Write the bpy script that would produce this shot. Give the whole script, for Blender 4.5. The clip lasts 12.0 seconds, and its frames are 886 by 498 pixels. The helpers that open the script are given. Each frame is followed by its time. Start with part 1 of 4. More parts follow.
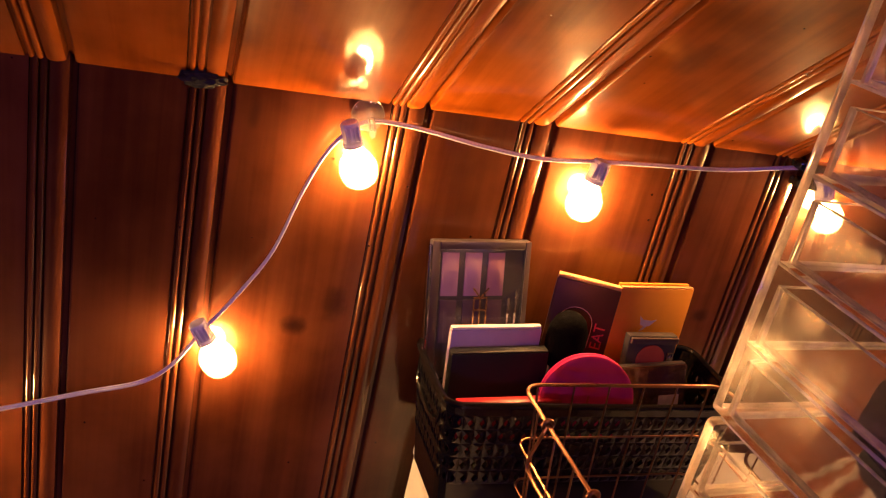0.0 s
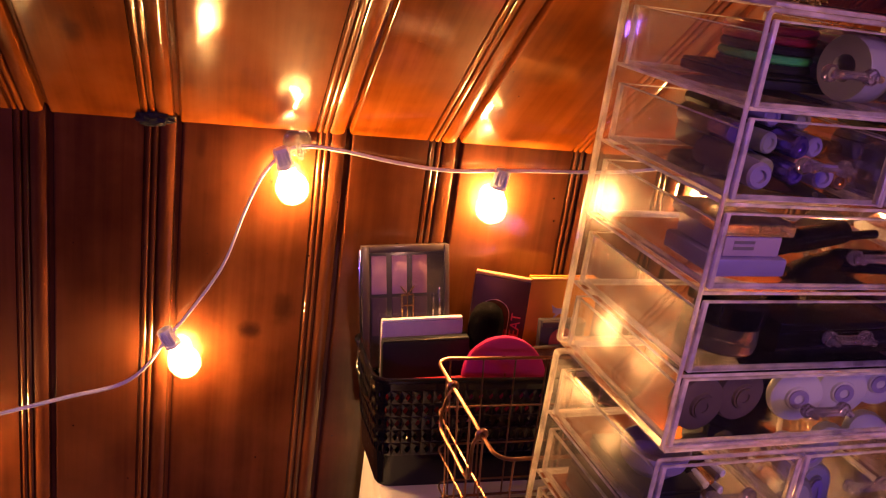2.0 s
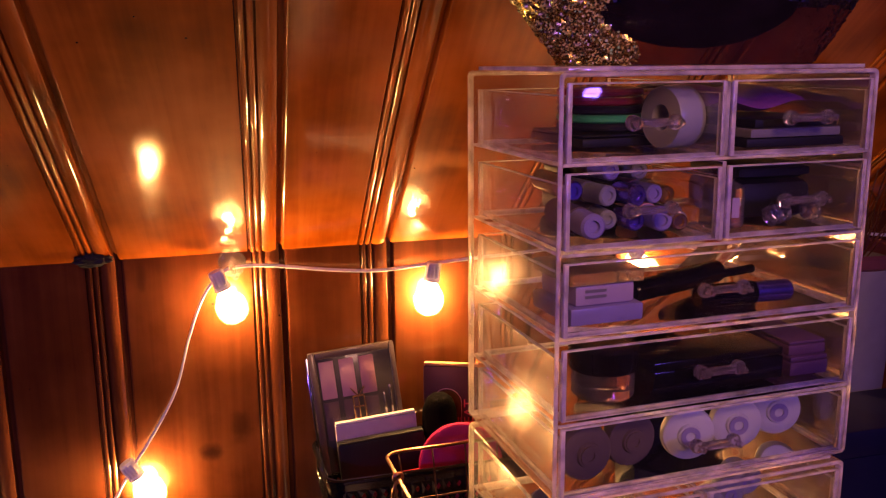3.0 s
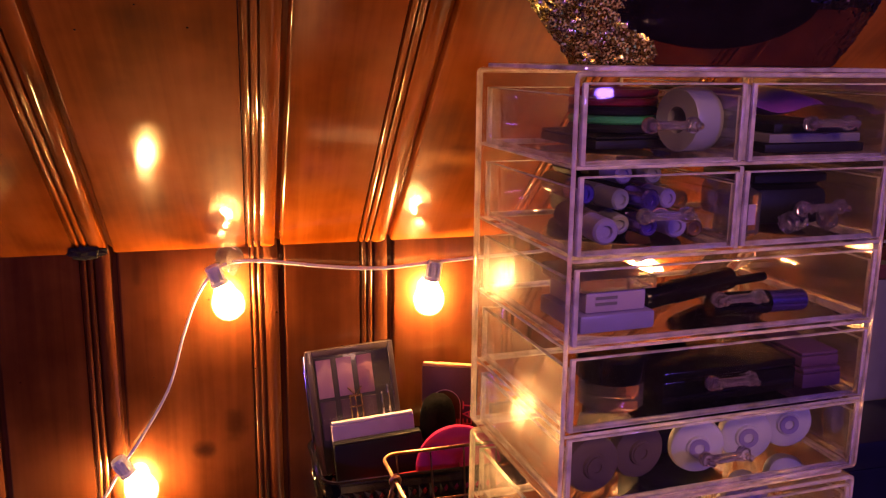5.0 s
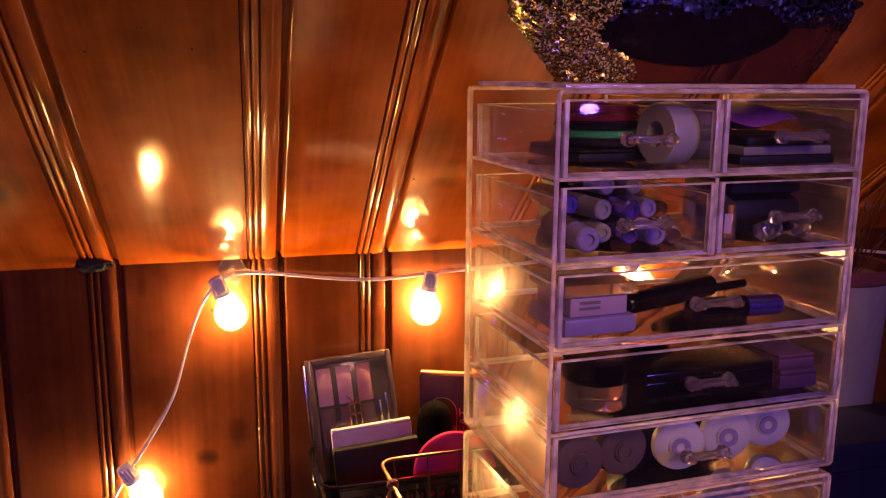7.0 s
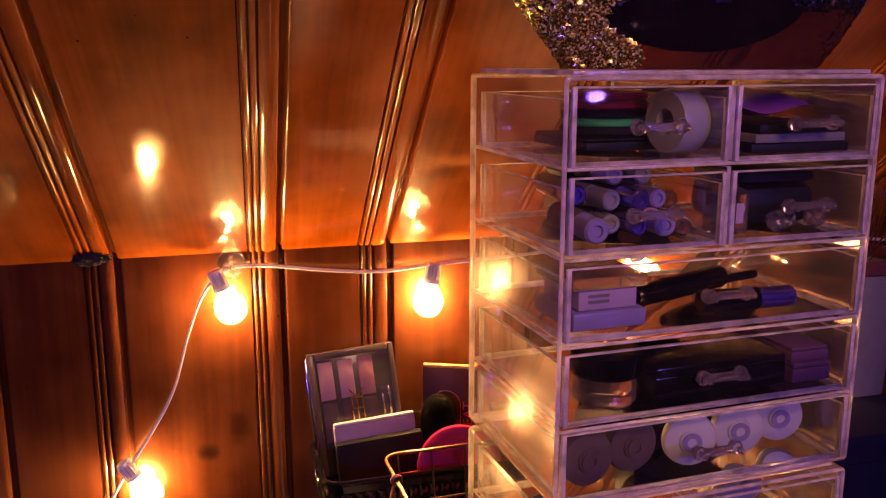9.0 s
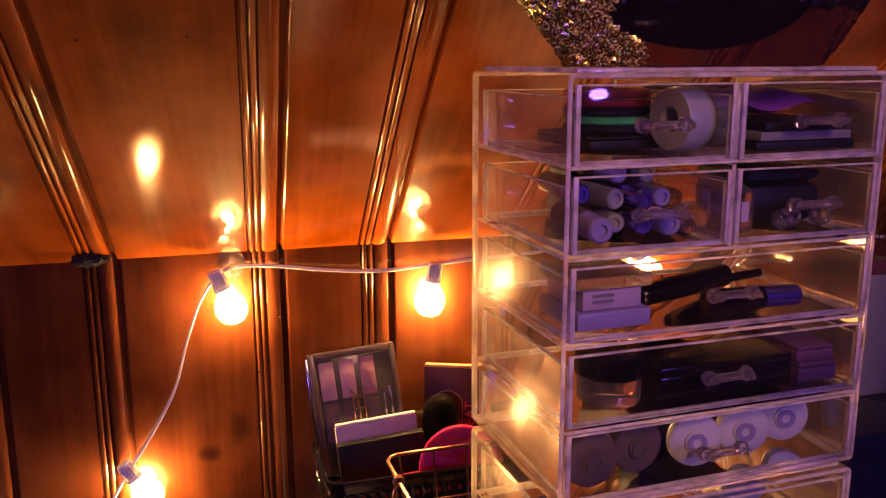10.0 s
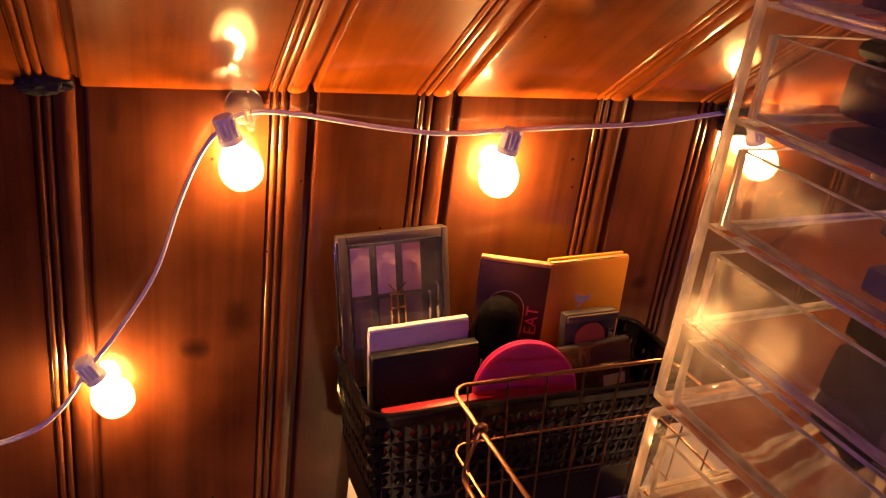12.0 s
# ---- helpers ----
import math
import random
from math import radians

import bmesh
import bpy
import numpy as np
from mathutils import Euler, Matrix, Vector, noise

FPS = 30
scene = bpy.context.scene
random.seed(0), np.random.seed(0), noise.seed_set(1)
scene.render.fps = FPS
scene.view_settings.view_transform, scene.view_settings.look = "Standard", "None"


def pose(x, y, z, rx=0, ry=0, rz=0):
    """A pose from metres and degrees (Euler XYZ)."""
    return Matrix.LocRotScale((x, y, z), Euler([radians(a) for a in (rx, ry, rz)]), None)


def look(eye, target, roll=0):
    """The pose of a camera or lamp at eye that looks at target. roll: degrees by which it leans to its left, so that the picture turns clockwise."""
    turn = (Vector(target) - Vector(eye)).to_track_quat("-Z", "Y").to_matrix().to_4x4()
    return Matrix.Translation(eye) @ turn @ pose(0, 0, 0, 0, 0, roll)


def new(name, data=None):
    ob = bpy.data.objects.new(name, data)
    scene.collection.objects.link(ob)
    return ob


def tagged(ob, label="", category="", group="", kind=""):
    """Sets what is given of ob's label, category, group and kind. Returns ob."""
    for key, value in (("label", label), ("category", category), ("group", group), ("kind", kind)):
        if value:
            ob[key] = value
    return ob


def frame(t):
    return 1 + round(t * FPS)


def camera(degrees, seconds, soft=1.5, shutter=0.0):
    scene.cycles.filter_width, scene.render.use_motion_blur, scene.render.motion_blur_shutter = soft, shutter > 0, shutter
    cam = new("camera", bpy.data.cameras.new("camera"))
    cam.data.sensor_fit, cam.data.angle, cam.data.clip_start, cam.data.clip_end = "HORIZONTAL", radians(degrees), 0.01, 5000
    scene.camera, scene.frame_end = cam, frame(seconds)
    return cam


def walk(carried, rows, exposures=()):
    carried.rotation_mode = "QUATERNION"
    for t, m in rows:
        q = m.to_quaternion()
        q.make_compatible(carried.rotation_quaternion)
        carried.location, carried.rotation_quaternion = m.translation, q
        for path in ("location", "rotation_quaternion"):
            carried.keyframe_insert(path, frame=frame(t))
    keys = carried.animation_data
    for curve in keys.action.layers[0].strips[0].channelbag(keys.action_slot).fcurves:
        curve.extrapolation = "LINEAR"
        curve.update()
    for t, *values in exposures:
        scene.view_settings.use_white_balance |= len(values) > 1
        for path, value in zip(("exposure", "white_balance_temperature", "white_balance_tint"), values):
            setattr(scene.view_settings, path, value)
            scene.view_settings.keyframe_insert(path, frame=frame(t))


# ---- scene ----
cam = camera(53.1, 12.0, soft=1.2)
PATH = [
    (0, (-0.014, 0.034, 1.318), (0.508, 1.794, 0.524), 12.8),
    (0.5, (-0.012, 0.044, 1.321), (0.694, 1.715, 0.48), 15.3),
    (1, (-0.009, 0.032, 1.312), (0.738, 1.683, 0.464), 15.3),
    (1.5, (0.02, -0.066, 1.321), (0.664, 1.653, 0.528), 13.4),
    (2, (0.067, -0.15, 1.317), (0.517, 1.688, 0.668), 8.2),
    (2.5, (0.132, -0.189, 1.313), (0.549, 1.682, 0.743), 4.4),
    (3, (0.166, -0.21, 1.315), (0.556, 1.707, 0.901), -0.5),
    (3.2, (0.162, -0.214, 1.313), (0.562, 1.709, 0.939), -0.2),
    (5, (0.163, -0.189, 1.316), (0.562, 1.723, 0.89), 0.7),
    (5.5, (0.162, -0.199, 1.317), (0.563, 1.715, 0.898), 0.7),
    (6, (0.163, -0.203, 1.317), (0.562, 1.713, 0.906), 0.7),
    (6.5, (0.162, -0.213, 1.316), (0.562, 1.705, 0.913), 0.5),
    (7, (0.163, -0.222, 1.318), (0.56, 1.698, 0.926), 0.4),
    (9, (0.164, -0.205, 1.317), (0.559, 1.711, 0.901), -0.0),
    (9.5, (0.163, -0.207, 1.316), (0.559, 1.709, 0.903), -0.1),
    (10, (0.163, -0.199, 1.317), (0.559, 1.716, 0.897), -0.2),
    (10.5, (0.16, -0.185, 1.318), (0.557, 1.725, 0.879), -0.2),
    (11, (0.083, -0.087, 1.322), (0.56, 1.784, 0.8), 2.2),
    (11.5, (0.038, 0.014, 1.316), (0.597, 1.81, 0.638), 5.7),
    (12, (0.048, 0.105, 1.299), (0.675, 1.82, 0.482), 7.6),
]
walk(cam, [(t, look(eye, target, roll)) for t, eye, target, roll in PATH],
     exposures=[(0, 0.05), (1, 0.3), (2, 0.3), (3, 0.2), (10.5, 0.2), (11.2, 0.12), (12, -0.1)])
scene.cycles.transparent_max_bounces = 40

# ---------------------------------------------------------------- world, lights
world = bpy.data.worlds.new("dim_room")
scene.world = world
world.use_nodes = True
world.node_tree.nodes["Background"].inputs[0].default_value = (0.09, 0.05, 0.10, 1)
world.node_tree.nodes["Background"].inputs[1].default_value = 0.02

VIOLET = (0.22, 0.10, 1.0)


def area_lamp(name, eye, target, size, power, colour):
    data = bpy.data.lights.new(name, "AREA")
    data.shape, data.size, data.energy, data.color = "DISK", size, power, colour
    ob = new(name, data)
    ob.matrix_world = look(eye, target)
    return ob


# violet LED light of the room, behind and to the right of the camera
area_lamp("violet_led_lamp", (0.78, -0.60, 1.45), (0.45, 0.4, 1.1), 0.10, 2.6, VIOLET)
# second violet lamp, unseen, added at the left to tint the basket front
area_lamp("violet_led_lamp", (-0.65, -0.55, 1.25), (0.3, 0.6, 1.0), 0.08, 3.4, VIOLET)
# unseen warm rose fill, added above and behind the camera to brighten the acrylic edges
area_lamp("rose_fill_lamp", (0.40, -0.45, 1.62), (0.5, 0.35, 1.10), 0.25, 2.8, (1.0, 0.46, 0.35))

BULB_GLOW = 690.0


# ---------------------------------------------------------------- materials
def node_material(name):
    m = bpy.data.materials.new(name)
    m.use_nodes = True
    return m, m.node_tree.nodes, m.node_tree.links, m.node_tree.nodes["Principled BSDF"]


def ramp_node(nodes, stops):
    r = nodes.new("ShaderNodeValToRGB")
    e = r.color_ramp.elements
    while len(e) < len(stops):
        e.new(0.5)
    for el, (p, c) in zip(e, stops):
        el.position, el.color = p, (*c, 1)
    return r


def plain(name, colour, rough=0.5, metal=0.0, coat=0.0, vary=0.12, scale=60.0, bump=0.05, transmission=0.0):
    """A surface with fine mottling, wear in its gloss and a little relief."""
    m, n, l, b = node_material(name)
    tex = n.new("ShaderNodeTexCoord")
    fine = n.new("ShaderNodeTexNoise")
    fine.inputs["Scale"].default_value, fine.inputs["Detail"].default_value = scale, 5
    broad = n.new("ShaderNodeTexNoise")
    broad.inputs["Scale"].default_value, broad.inputs["Detail"].default_value = scale * 0.15, 3
    l.new(tex.outputs["Object"], fine.inputs["Vector"])
    l.new(tex.outputs["Object"], broad.inputs["Vector"])
    add = n.new("ShaderNodeMath")
    add.operation = "ADD"
    l.new(fine.outputs[0], add.inputs[0])
    l.new(broad.outputs[0], add.inputs[1])
    half = n.new("ShaderNodeMath")
    half.operation = "MULTIPLY"
    half.inputs[1].default_value = 0.5
    l.new(add.outputs[0], half.inputs[0])
    lo = tuple(max(0, c * (1 - vary)) for c in colour)
    hi = tuple(min(1, c * (1 + vary)) for c in colour)
    r = ramp_node(n, [(0.3, lo), (0.7, hi)])
    l.new(half.outputs[0], r.inputs[0])
    l.new(r.outputs[0], b.inputs["Base Color"])
    rr = n.new("ShaderNodeMapRange")
    rr.inputs["To Min"].default_value, rr.inputs["To Max"].default_value = max(0.02, rough - 0.08), min(1, rough + 0.1)
    l.new(broad.outputs[0], rr.inputs[0])
    l.new(rr.outputs[0], b.inputs["Roughness"])
    b.inputs["Metallic"].default_value = metal
    b.inputs["Specular IOR Level"].default_value = 0.25 if rough >= 0.45 else 0.5
    b.inputs["Coat Weight"].default_value = coat
    b.inputs["Transmission Weight"].default_value = transmission
    if bump:
        bm_ = n.new("ShaderNodeBump")
        bm_.inputs["Strength"].default_value, bm_.inputs["Distance"].default_value = bump, 0.002
        l.new(fine.outputs[0], bm_.inputs["Height"])
        l.new(bm_.outputs[0], b.inputs["Normal"])
    return m


def pine(name, slope, knots, dark=1.0, rich=1.05):
    """Varnished pine: grain along the board, a tone for each board, knots, old glossy lacquer."""
    m, n, l, b = node_material(name)
    tex = n.new("ShaderNodeTexCoord")
    turn = n.new("ShaderNodeMapping")
    turn.inputs["Rotation"].default_value = (slope, 0, 0)
    l.new(tex.outputs["Object"], turn.inputs["Vector"])
    stretch = n.new("ShaderNodeMapping")
    stretch.inputs["Scale"].default_value = (1, 1, 0.045)
    l.new(turn.outputs[0], stretch.inputs["Vector"])
    geo = n.new("ShaderNodeNewGeometry")
    info = n.new("ShaderNodeObjectInfo")
    tone = n.new("ShaderNodeMath")
    tone.operation = "ADD"
    l.new(geo.outputs["Random Per Island"], tone.inputs[0])
    l.new(info.outputs["Random"], tone.inputs[1])
    shift = n.new("ShaderNodeVectorMath")
    shift.operation = "ADD"
    spread = n.new("ShaderNodeMath")
    spread.operation = "MULTIPLY"
    spread.inputs[1].default_value = 7.0
    l.new(tone.outputs[0], spread.inputs[0])
    l.new(stretch.outputs[0], shift.inputs[0])
    l.new(spread.outputs[0], shift.inputs[1])
    grain = n.new("ShaderNodeTexNoise")
    grain.inputs["Scale"].default_value, grain.inputs["Detail"].default_value = 170, 6
    grain.inputs["Distortion"].default_value = 0.6
    l.new(shift.outputs[0], grain.inputs["Vector"])
    rings = n.new("ShaderNodeTexNoise")
    rings.inputs["Scale"].default_value, rings.inputs["Detail"].default_value = 22, 3
    rings.inputs["Distortion"].default_value = 1.6
    l.new(shift.outputs[0], rings.inputs["Vector"])
    blotch = n.new("ShaderNodeTexNoise")
    blotch.inputs["Scale"].default_value, blotch.inputs["Detail"].default_value = 9, 4
    l.new(turn.outputs[0], blotch.inputs["Vector"])
    mix1 = n.new("ShaderNodeMix")
    mix1.inputs[0].default_value = 0.76
    l.new(grain.outputs[0], mix1.inputs[2])
    l.new(rings.outputs[0], mix1.inputs[3])
    mix2 = n.new("ShaderNodeMix")
    mix2.inputs[0].default_value = 0.56
    l.new(mix1.outputs[0], mix2.inputs[2])
    l.new(blotch.outputs[0], mix2.inputs[3])
    r = ramp_node(n, [(0.30, (0.11, 0.020, 0.006)), (0.46, (0.29, 0.074, 0.021)), (0.56, (0.42, 0.120, 0.037)), (0.72, (0.56, 0.188, 0.062))])
    l.new(mix2.outputs[0], r.inputs[0])
    colour = r.outputs[0]
    # a lighter or darker tone board by board, all scaled by dark to paint in shade
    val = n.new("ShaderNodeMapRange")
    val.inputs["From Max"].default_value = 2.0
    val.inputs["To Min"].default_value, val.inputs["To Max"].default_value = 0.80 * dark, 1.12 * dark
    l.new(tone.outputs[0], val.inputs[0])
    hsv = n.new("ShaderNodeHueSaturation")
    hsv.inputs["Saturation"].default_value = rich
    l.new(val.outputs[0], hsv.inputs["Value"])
    l.new(colour, hsv.inputs["Color"])
    colour = hsv.outputs[0]
    wobble = n.new("ShaderNodeTexNoise")
    wobble.inputs["Scale"].default_value, wobble.inputs["Detail"].default_value = 60, 4
    l.new(turn.outputs[0], wobble.inputs["Vector"])
    for (kx, ky, kz), width, height, depth in knots:
        off = n.new("ShaderNodeVectorMath")
        off.operation = "SUBTRACT"
        off.inputs[1].default_value = (kx, ky, kz)
        l.new(tex.outputs["Object"], off.inputs[0])
        sc = n.new("ShaderNodeVectorMath")
        sc.operation = "MULTIPLY"
        sc.inputs[1].default_value = (1 / width, 0.3 / width, 1 / height)
        l.new(off.outputs[0], sc.inputs[0])
        ln = n.new("ShaderNodeVectorMath")
        ln.operation = "LENGTH"
        l.new(sc.outputs[0], ln.inputs[0])
        wob = n.new("ShaderNodeMath")
        wob.operation = "MULTIPLY_ADD"
        wob.inputs[1].default_value = 0.9
        l.new(wobble.outputs[0], wob.inputs[0])
        l.new(ln.outputs[1], wob.inputs[2])
        edge = n.new("ShaderNodeMapRange")
        edge.interpolation_type = "SMOOTHSTEP"
        edge.inputs["From Min"].default_value, edge.inputs["From Max"].default_value = 0.6, 1.7
        edge.inputs["To Min"].default_value, edge.inputs["To Max"].default_value = depth, 0
        l.new(wob.outputs[0], edge.inputs[0])
        kmix = n.new("ShaderNodeMix")
        kmix.data_type = "RGBA"
        kmix.inputs[7].default_value = (0.022, 0.006, 0.003, 1)
        l.new(edge.outputs[0], kmix.inputs[0])
        l.new(colour, kmix.inputs[6])
        colour = kmix.outputs[2]
    # scattered pin holes and nicks
    pits = n.new("ShaderNodeTexVoronoi")
    pits.inputs["Scale"].default_value = 26
    l.new(turn.outputs[0], pits.inputs["Vector"])
    hole = n.new("ShaderNodeMath")
    hole.operation = "LESS_THAN"
    hole.inputs[1].default_value = 0.030
    l.new(pits.outputs["Distance"], hole.inputs[0])
    dmix = n.new("ShaderNodeMix")
    dmix.data_type = "RGBA"
    dmix.inputs[7].default_value = (0.02, 0.006, 0.003, 1)
    l.new(hole.outputs[0], dmix.inputs[0])
    l.new(colour, dmix.inputs[6])
    colour = dmix.outputs[2]
    l.new(colour, b.inputs["Base Color"])
    rough = n.new("ShaderNodeMapRange")
    rough.inputs["To Min"].default_value, rough.inputs["To Max"].default_value = 0.30, 0.52
    l.new(blotch.outputs[0], rough.inputs[0])
    l.new(rough.outputs[0], b.inputs["Roughness"])
    b.inputs["Coat Weight"].default_value, b.inputs["Coat Roughness"].default_value = 1.0, 0.014
    b.inputs["Coat IOR"].default_value = 1.55
    b.inputs["Specular IOR Level"].default_value = 0.04
    relief = n.new("ShaderNodeBump")
    relief.inputs["Strength"].default_value, relief.inputs["Distance"].default_value = 0.25, 0.0012
    l.new(mix1.outputs[0], relief.inputs["Height"])
    l.new(relief.outputs[0], b.inputs["Normal"])
    ripple = n.new("ShaderNodeBump")
    ripple.inputs["Strength"].default_value, ripple.inputs["Distance"].default_value = 0.06, 0.0012
    l.new(mix1.outputs[0], ripple.inputs["Height"])
    peel = n.new("ShaderNodeTexNoise")
    peel.inputs["Scale"].default_value, peel.inputs["Detail"].default_value = 420, 3
    l.new(turn.outputs[0], peel.inputs["Vector"])
    fleck = n.new("ShaderNodeBump")
    fleck.inputs["Strength"].default_value, fleck.inputs["Distance"].default_value = 0.12, 0.0006
    l.new(peel.outputs[0], fleck.inputs["Height"])
    l.new(fleck.outputs[0], ripple.inputs["Normal"])
    l.new(ripple.outputs[0], b.inputs["Coat Normal"])
    return m


def clear_plastic(name, tint, gloss_rough=0.04, haze=0.05, haze_colour=(0.8, 0.78, 0.8), ior=1.49, through_share=0.5, bend_rough=None, wavy=0.12, wave_scale=14, spread=(0.75, 1.3), gloss_colour=(1, 1, 1)):
    """Thin clear acrylic: light goes straight through, Fresnel gloss on top, a mottled haze for scratches and painted
    glare.
    """
    m, n, l, b = node_material(name)
    out = n["Material Output"]
    n.remove(b)
    clear = n.new("ShaderNodeBsdfTransparent" if bend_rough is None else "ShaderNodeBsdfRefraction")
    clear.inputs[0].default_value = (*tint, 1)
    if bend_rough is not None:
        clear.inputs["Roughness"].default_value, clear.inputs["IOR"].default_value = bend_rough, 1.49
    gloss = n.new("ShaderNodeBsdfGlossy")
    gloss.inputs["Roughness"].default_value = gloss_rough
    gloss.inputs[0].default_value = (*gloss_colour, 1)
    fres = n.new("ShaderNodeFresnel")
    fres.inputs[0].default_value = ior
    tex = n.new("ShaderNodeTexCoord")
    wave = n.new("ShaderNodeTexNoise")
    wave.inputs["Scale"].default_value, wave.inputs["Detail"].default_value = wave_scale, 2
    l.new(tex.outputs["Object"], wave.inputs["Vector"])
    bend = n.new("ShaderNodeBump")
    bend.inputs["Strength"].default_value, bend.inputs["Distance"].default_value = wavy, 0.004
    l.new(wave.outputs[0], bend.inputs["Height"])
    l.new(bend.outputs[0], gloss.inputs["Normal"])
    l.new(bend.outputs[0], fres.inputs["Normal"])
    mix = n.new("ShaderNodeMixShader")
    l.new(fres.outputs[0], mix.inputs[0])
    l.new(clear.outputs[0], mix.inputs[1])
    l.new(gloss.outputs[0], mix.inputs[2])
    haze_noise = n.new("ShaderNodeTexNoise")
    haze_noise.inputs["Scale"].default_value, haze_noise.inputs["Detail"].default_value = 45, 7
    l.new(tex.outputs["Object"], haze_noise.inputs["Vector"])
    amount = n.new("ShaderNodeMapRange")
    amount.inputs["From Min"].default_value, amount.inputs["From Max"].default_value = 0.35, 0.75
    amount.inputs["To Min"].default_value, amount.inputs["To Max"].default_value = haze * spread[0], min(1.0, haze * spread[1])
    l.new(haze_noise.outputs[0], amount.inputs[0])
    film = n.new("ShaderNodeBsdfDiffuse")
    film.inputs[0].default_value = (*haze_colour, 1)
    thru = n.new("ShaderNodeBsdfTranslucent")
    thru.inputs[0].default_value = (*haze_colour, 1)
    both = n.new("ShaderNodeMixShader")
    both.inputs[0].default_value = through_share
    l.new(film.outputs[0], both.inputs[1])
    l.new(thru.outputs[0], both.inputs[2])
    last = n.new("ShaderNodeMixShader")
    l.new(amount.outputs[0], last.inputs[0])
    l.new(mix.outputs[0], last.inputs[1])
    l.new(both.outputs[0], last.inputs[2])
    l.new(last.outputs[0], out.inputs[0])
    return m


def glowing(name, colour, strength):
    m, n, l, b = node_material(name)
    b.inputs["Base Color"].default_value = (*colour, 1)
    b.inputs["Emission Color"].default_value = (*colour, 1)
    b.inputs["Emission Strength"].default_value = strength
    return m


def glitter(name, colours, scale, cut, rough=0.25):
    """A foil with flakes that each shine their own way."""
    m, n, l, b = node_material(name)
    tex = n.new("ShaderNodeTexCoord")
    vor = n.new("ShaderNodeTexVoronoi")
    vor.inputs["Scale"].default_value = scale
    l.new(tex.outputs["Object"], vor.inputs["Vector"])
    r = ramp_node(n, colours)
    sep = n.new("ShaderNodeSeparateColor")
    l.new(vor.outputs["Color"], sep.inputs[0])
    l.new(sep.outputs[0], r.inputs[0])
    l.new(r.outputs[0], b.inputs["Base Color"])
    met = n.new("ShaderNodeMath")
    met.operation = "GREATER_THAN"
    met.inputs[1].default_value = cut
    l.new(sep.outputs[1], met.inputs[0])
    l.new(met.outputs[0], b.inputs["Metallic"])
    b.inputs["Roughness"].default_value = rough
    bump = n.new("ShaderNodeBump")
    bump.inputs["Strength"].default_value, bump.inputs["Distance"].default_value = 0.9, 0.004
    l.new(sep.outputs[2], bump.inputs["Height"])
    l.new(bump.outputs[0], b.inputs["Normal"])
    return m


SLOPE = radians(37.5)
KNOTS = [((0.087, 0.85, 0.844), 0.015, 0.012, 0.9), ((0.125, 0.85, 0.874), 0.014, 0.022, 0.6), ((0.55, 0.85, 0.90), 0.012, 0.01, 0.7),
         ((0.02, 0.85, 1.07), 0.006, 0.02, 0.5)]
CEIL_KNOTS = [((-0.01, 0.60, 1.30), 0.010, 0.05, 0.75), ((0.36, 0.70, 1.21), 0.02, 0.03, 0.4), ((-0.09, 0.72, 1.20), 0.012, 0.02, 0.6)]
# same pine as the ceiling; the lower dark factor paints shade into the wall
M_WALL = pine("shaded_varnished_pine_wall", 0.0, KNOTS, 0.31, 1.0)
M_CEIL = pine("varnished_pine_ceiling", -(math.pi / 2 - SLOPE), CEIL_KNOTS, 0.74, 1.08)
M_ACRYL = clear_plastic("clear_acrylic", (0.97, 0.965, 0.97), gloss_rough=0.04, haze=0.009, haze_colour=(0.9, 0.86, 0.88), ior=1.52)
# warm haze and blurred peach gloss paint the golden glare on the tower's sides
M_SIDE = clear_plastic("clear_acrylic_side", (0.97, 0.965, 0.97), gloss_rough=0.04, haze=0.05, haze_colour=(0.98, 0.88, 0.78), ior=2.6, through_share=0.8, wavy=0.35, wave_scale=20, spread=(0.4, 1.6))
M_GLARE = clear_plastic("glare_acrylic", (0.97, 0.965, 0.97), gloss_rough=0.22, haze=0.04, haze_colour=(0.98, 0.88, 0.78), ior=1.42, through_share=0.8, wavy=0.35, wave_scale=20, spread=(0.7, 1.3), gloss_colour=(1.0, 0.86, 0.76))
# pale peach haze stands in for bulb light piped to the cut edges
M_EDGE = clear_plastic("acrylic_cut_edge", (0.97, 0.94, 0.95), gloss_rough=0.10, haze=0.75, spread=(0.4, 1.5), haze_colour=(1.0, 0.90, 0.84), ior=2.4, through_share=0.45, bend_rough=0.12, wavy=0.7, wave_scale=70)
M_CRYSTAL = clear_plastic("crystal_plastic", (0.96, 0.93, 0.96), gloss_rough=0.03, haze=0.07, haze_colour=(0.95, 0.82, 0.84), ior=1.7, bend_rough=0.02)
M_BULBGLASS = clear_plastic("bulb_glass", (1.0, 0.93, 0.8), haze=0.20, haze_colour=(1, 0.9, 0.75))
M_CLIPCLEAR = clear_plastic("clear_clip", (0.93, 0.9, 0.88), haze=0.07, ior=1.6)
M_GLOW = glowing("lit_filament", (1.0, 0.52, 0.17), BULB_GLOW)
M_CORD = plain("white_vinyl_cord", (0.72, 0.68, 0.66), 0.4)
M_SOCKET = plain("white_socket_plastic", (0.72, 0.68, 0.68), 0.45)
M_BLACK = plain("black_plastic", (0.005, 0.0045, 0.0055), 0.16, scale=90)
M_TACK = plain("black_putty", (0.012, 0.009, 0.008), 0.6, bump=0.5)
M_COPPER = plain("rose_gold_wire", (0.22, 0.10, 0.065), 0.30, metal=1.0, scale=120)
M_TRAY = plain("copper_tray", (0.16, 0.06, 0.035), 0.4, metal=0.4)
M_DRESSER = plain("white_laminate", (0.74, 0.70, 0.66), 0.35, scale=25)
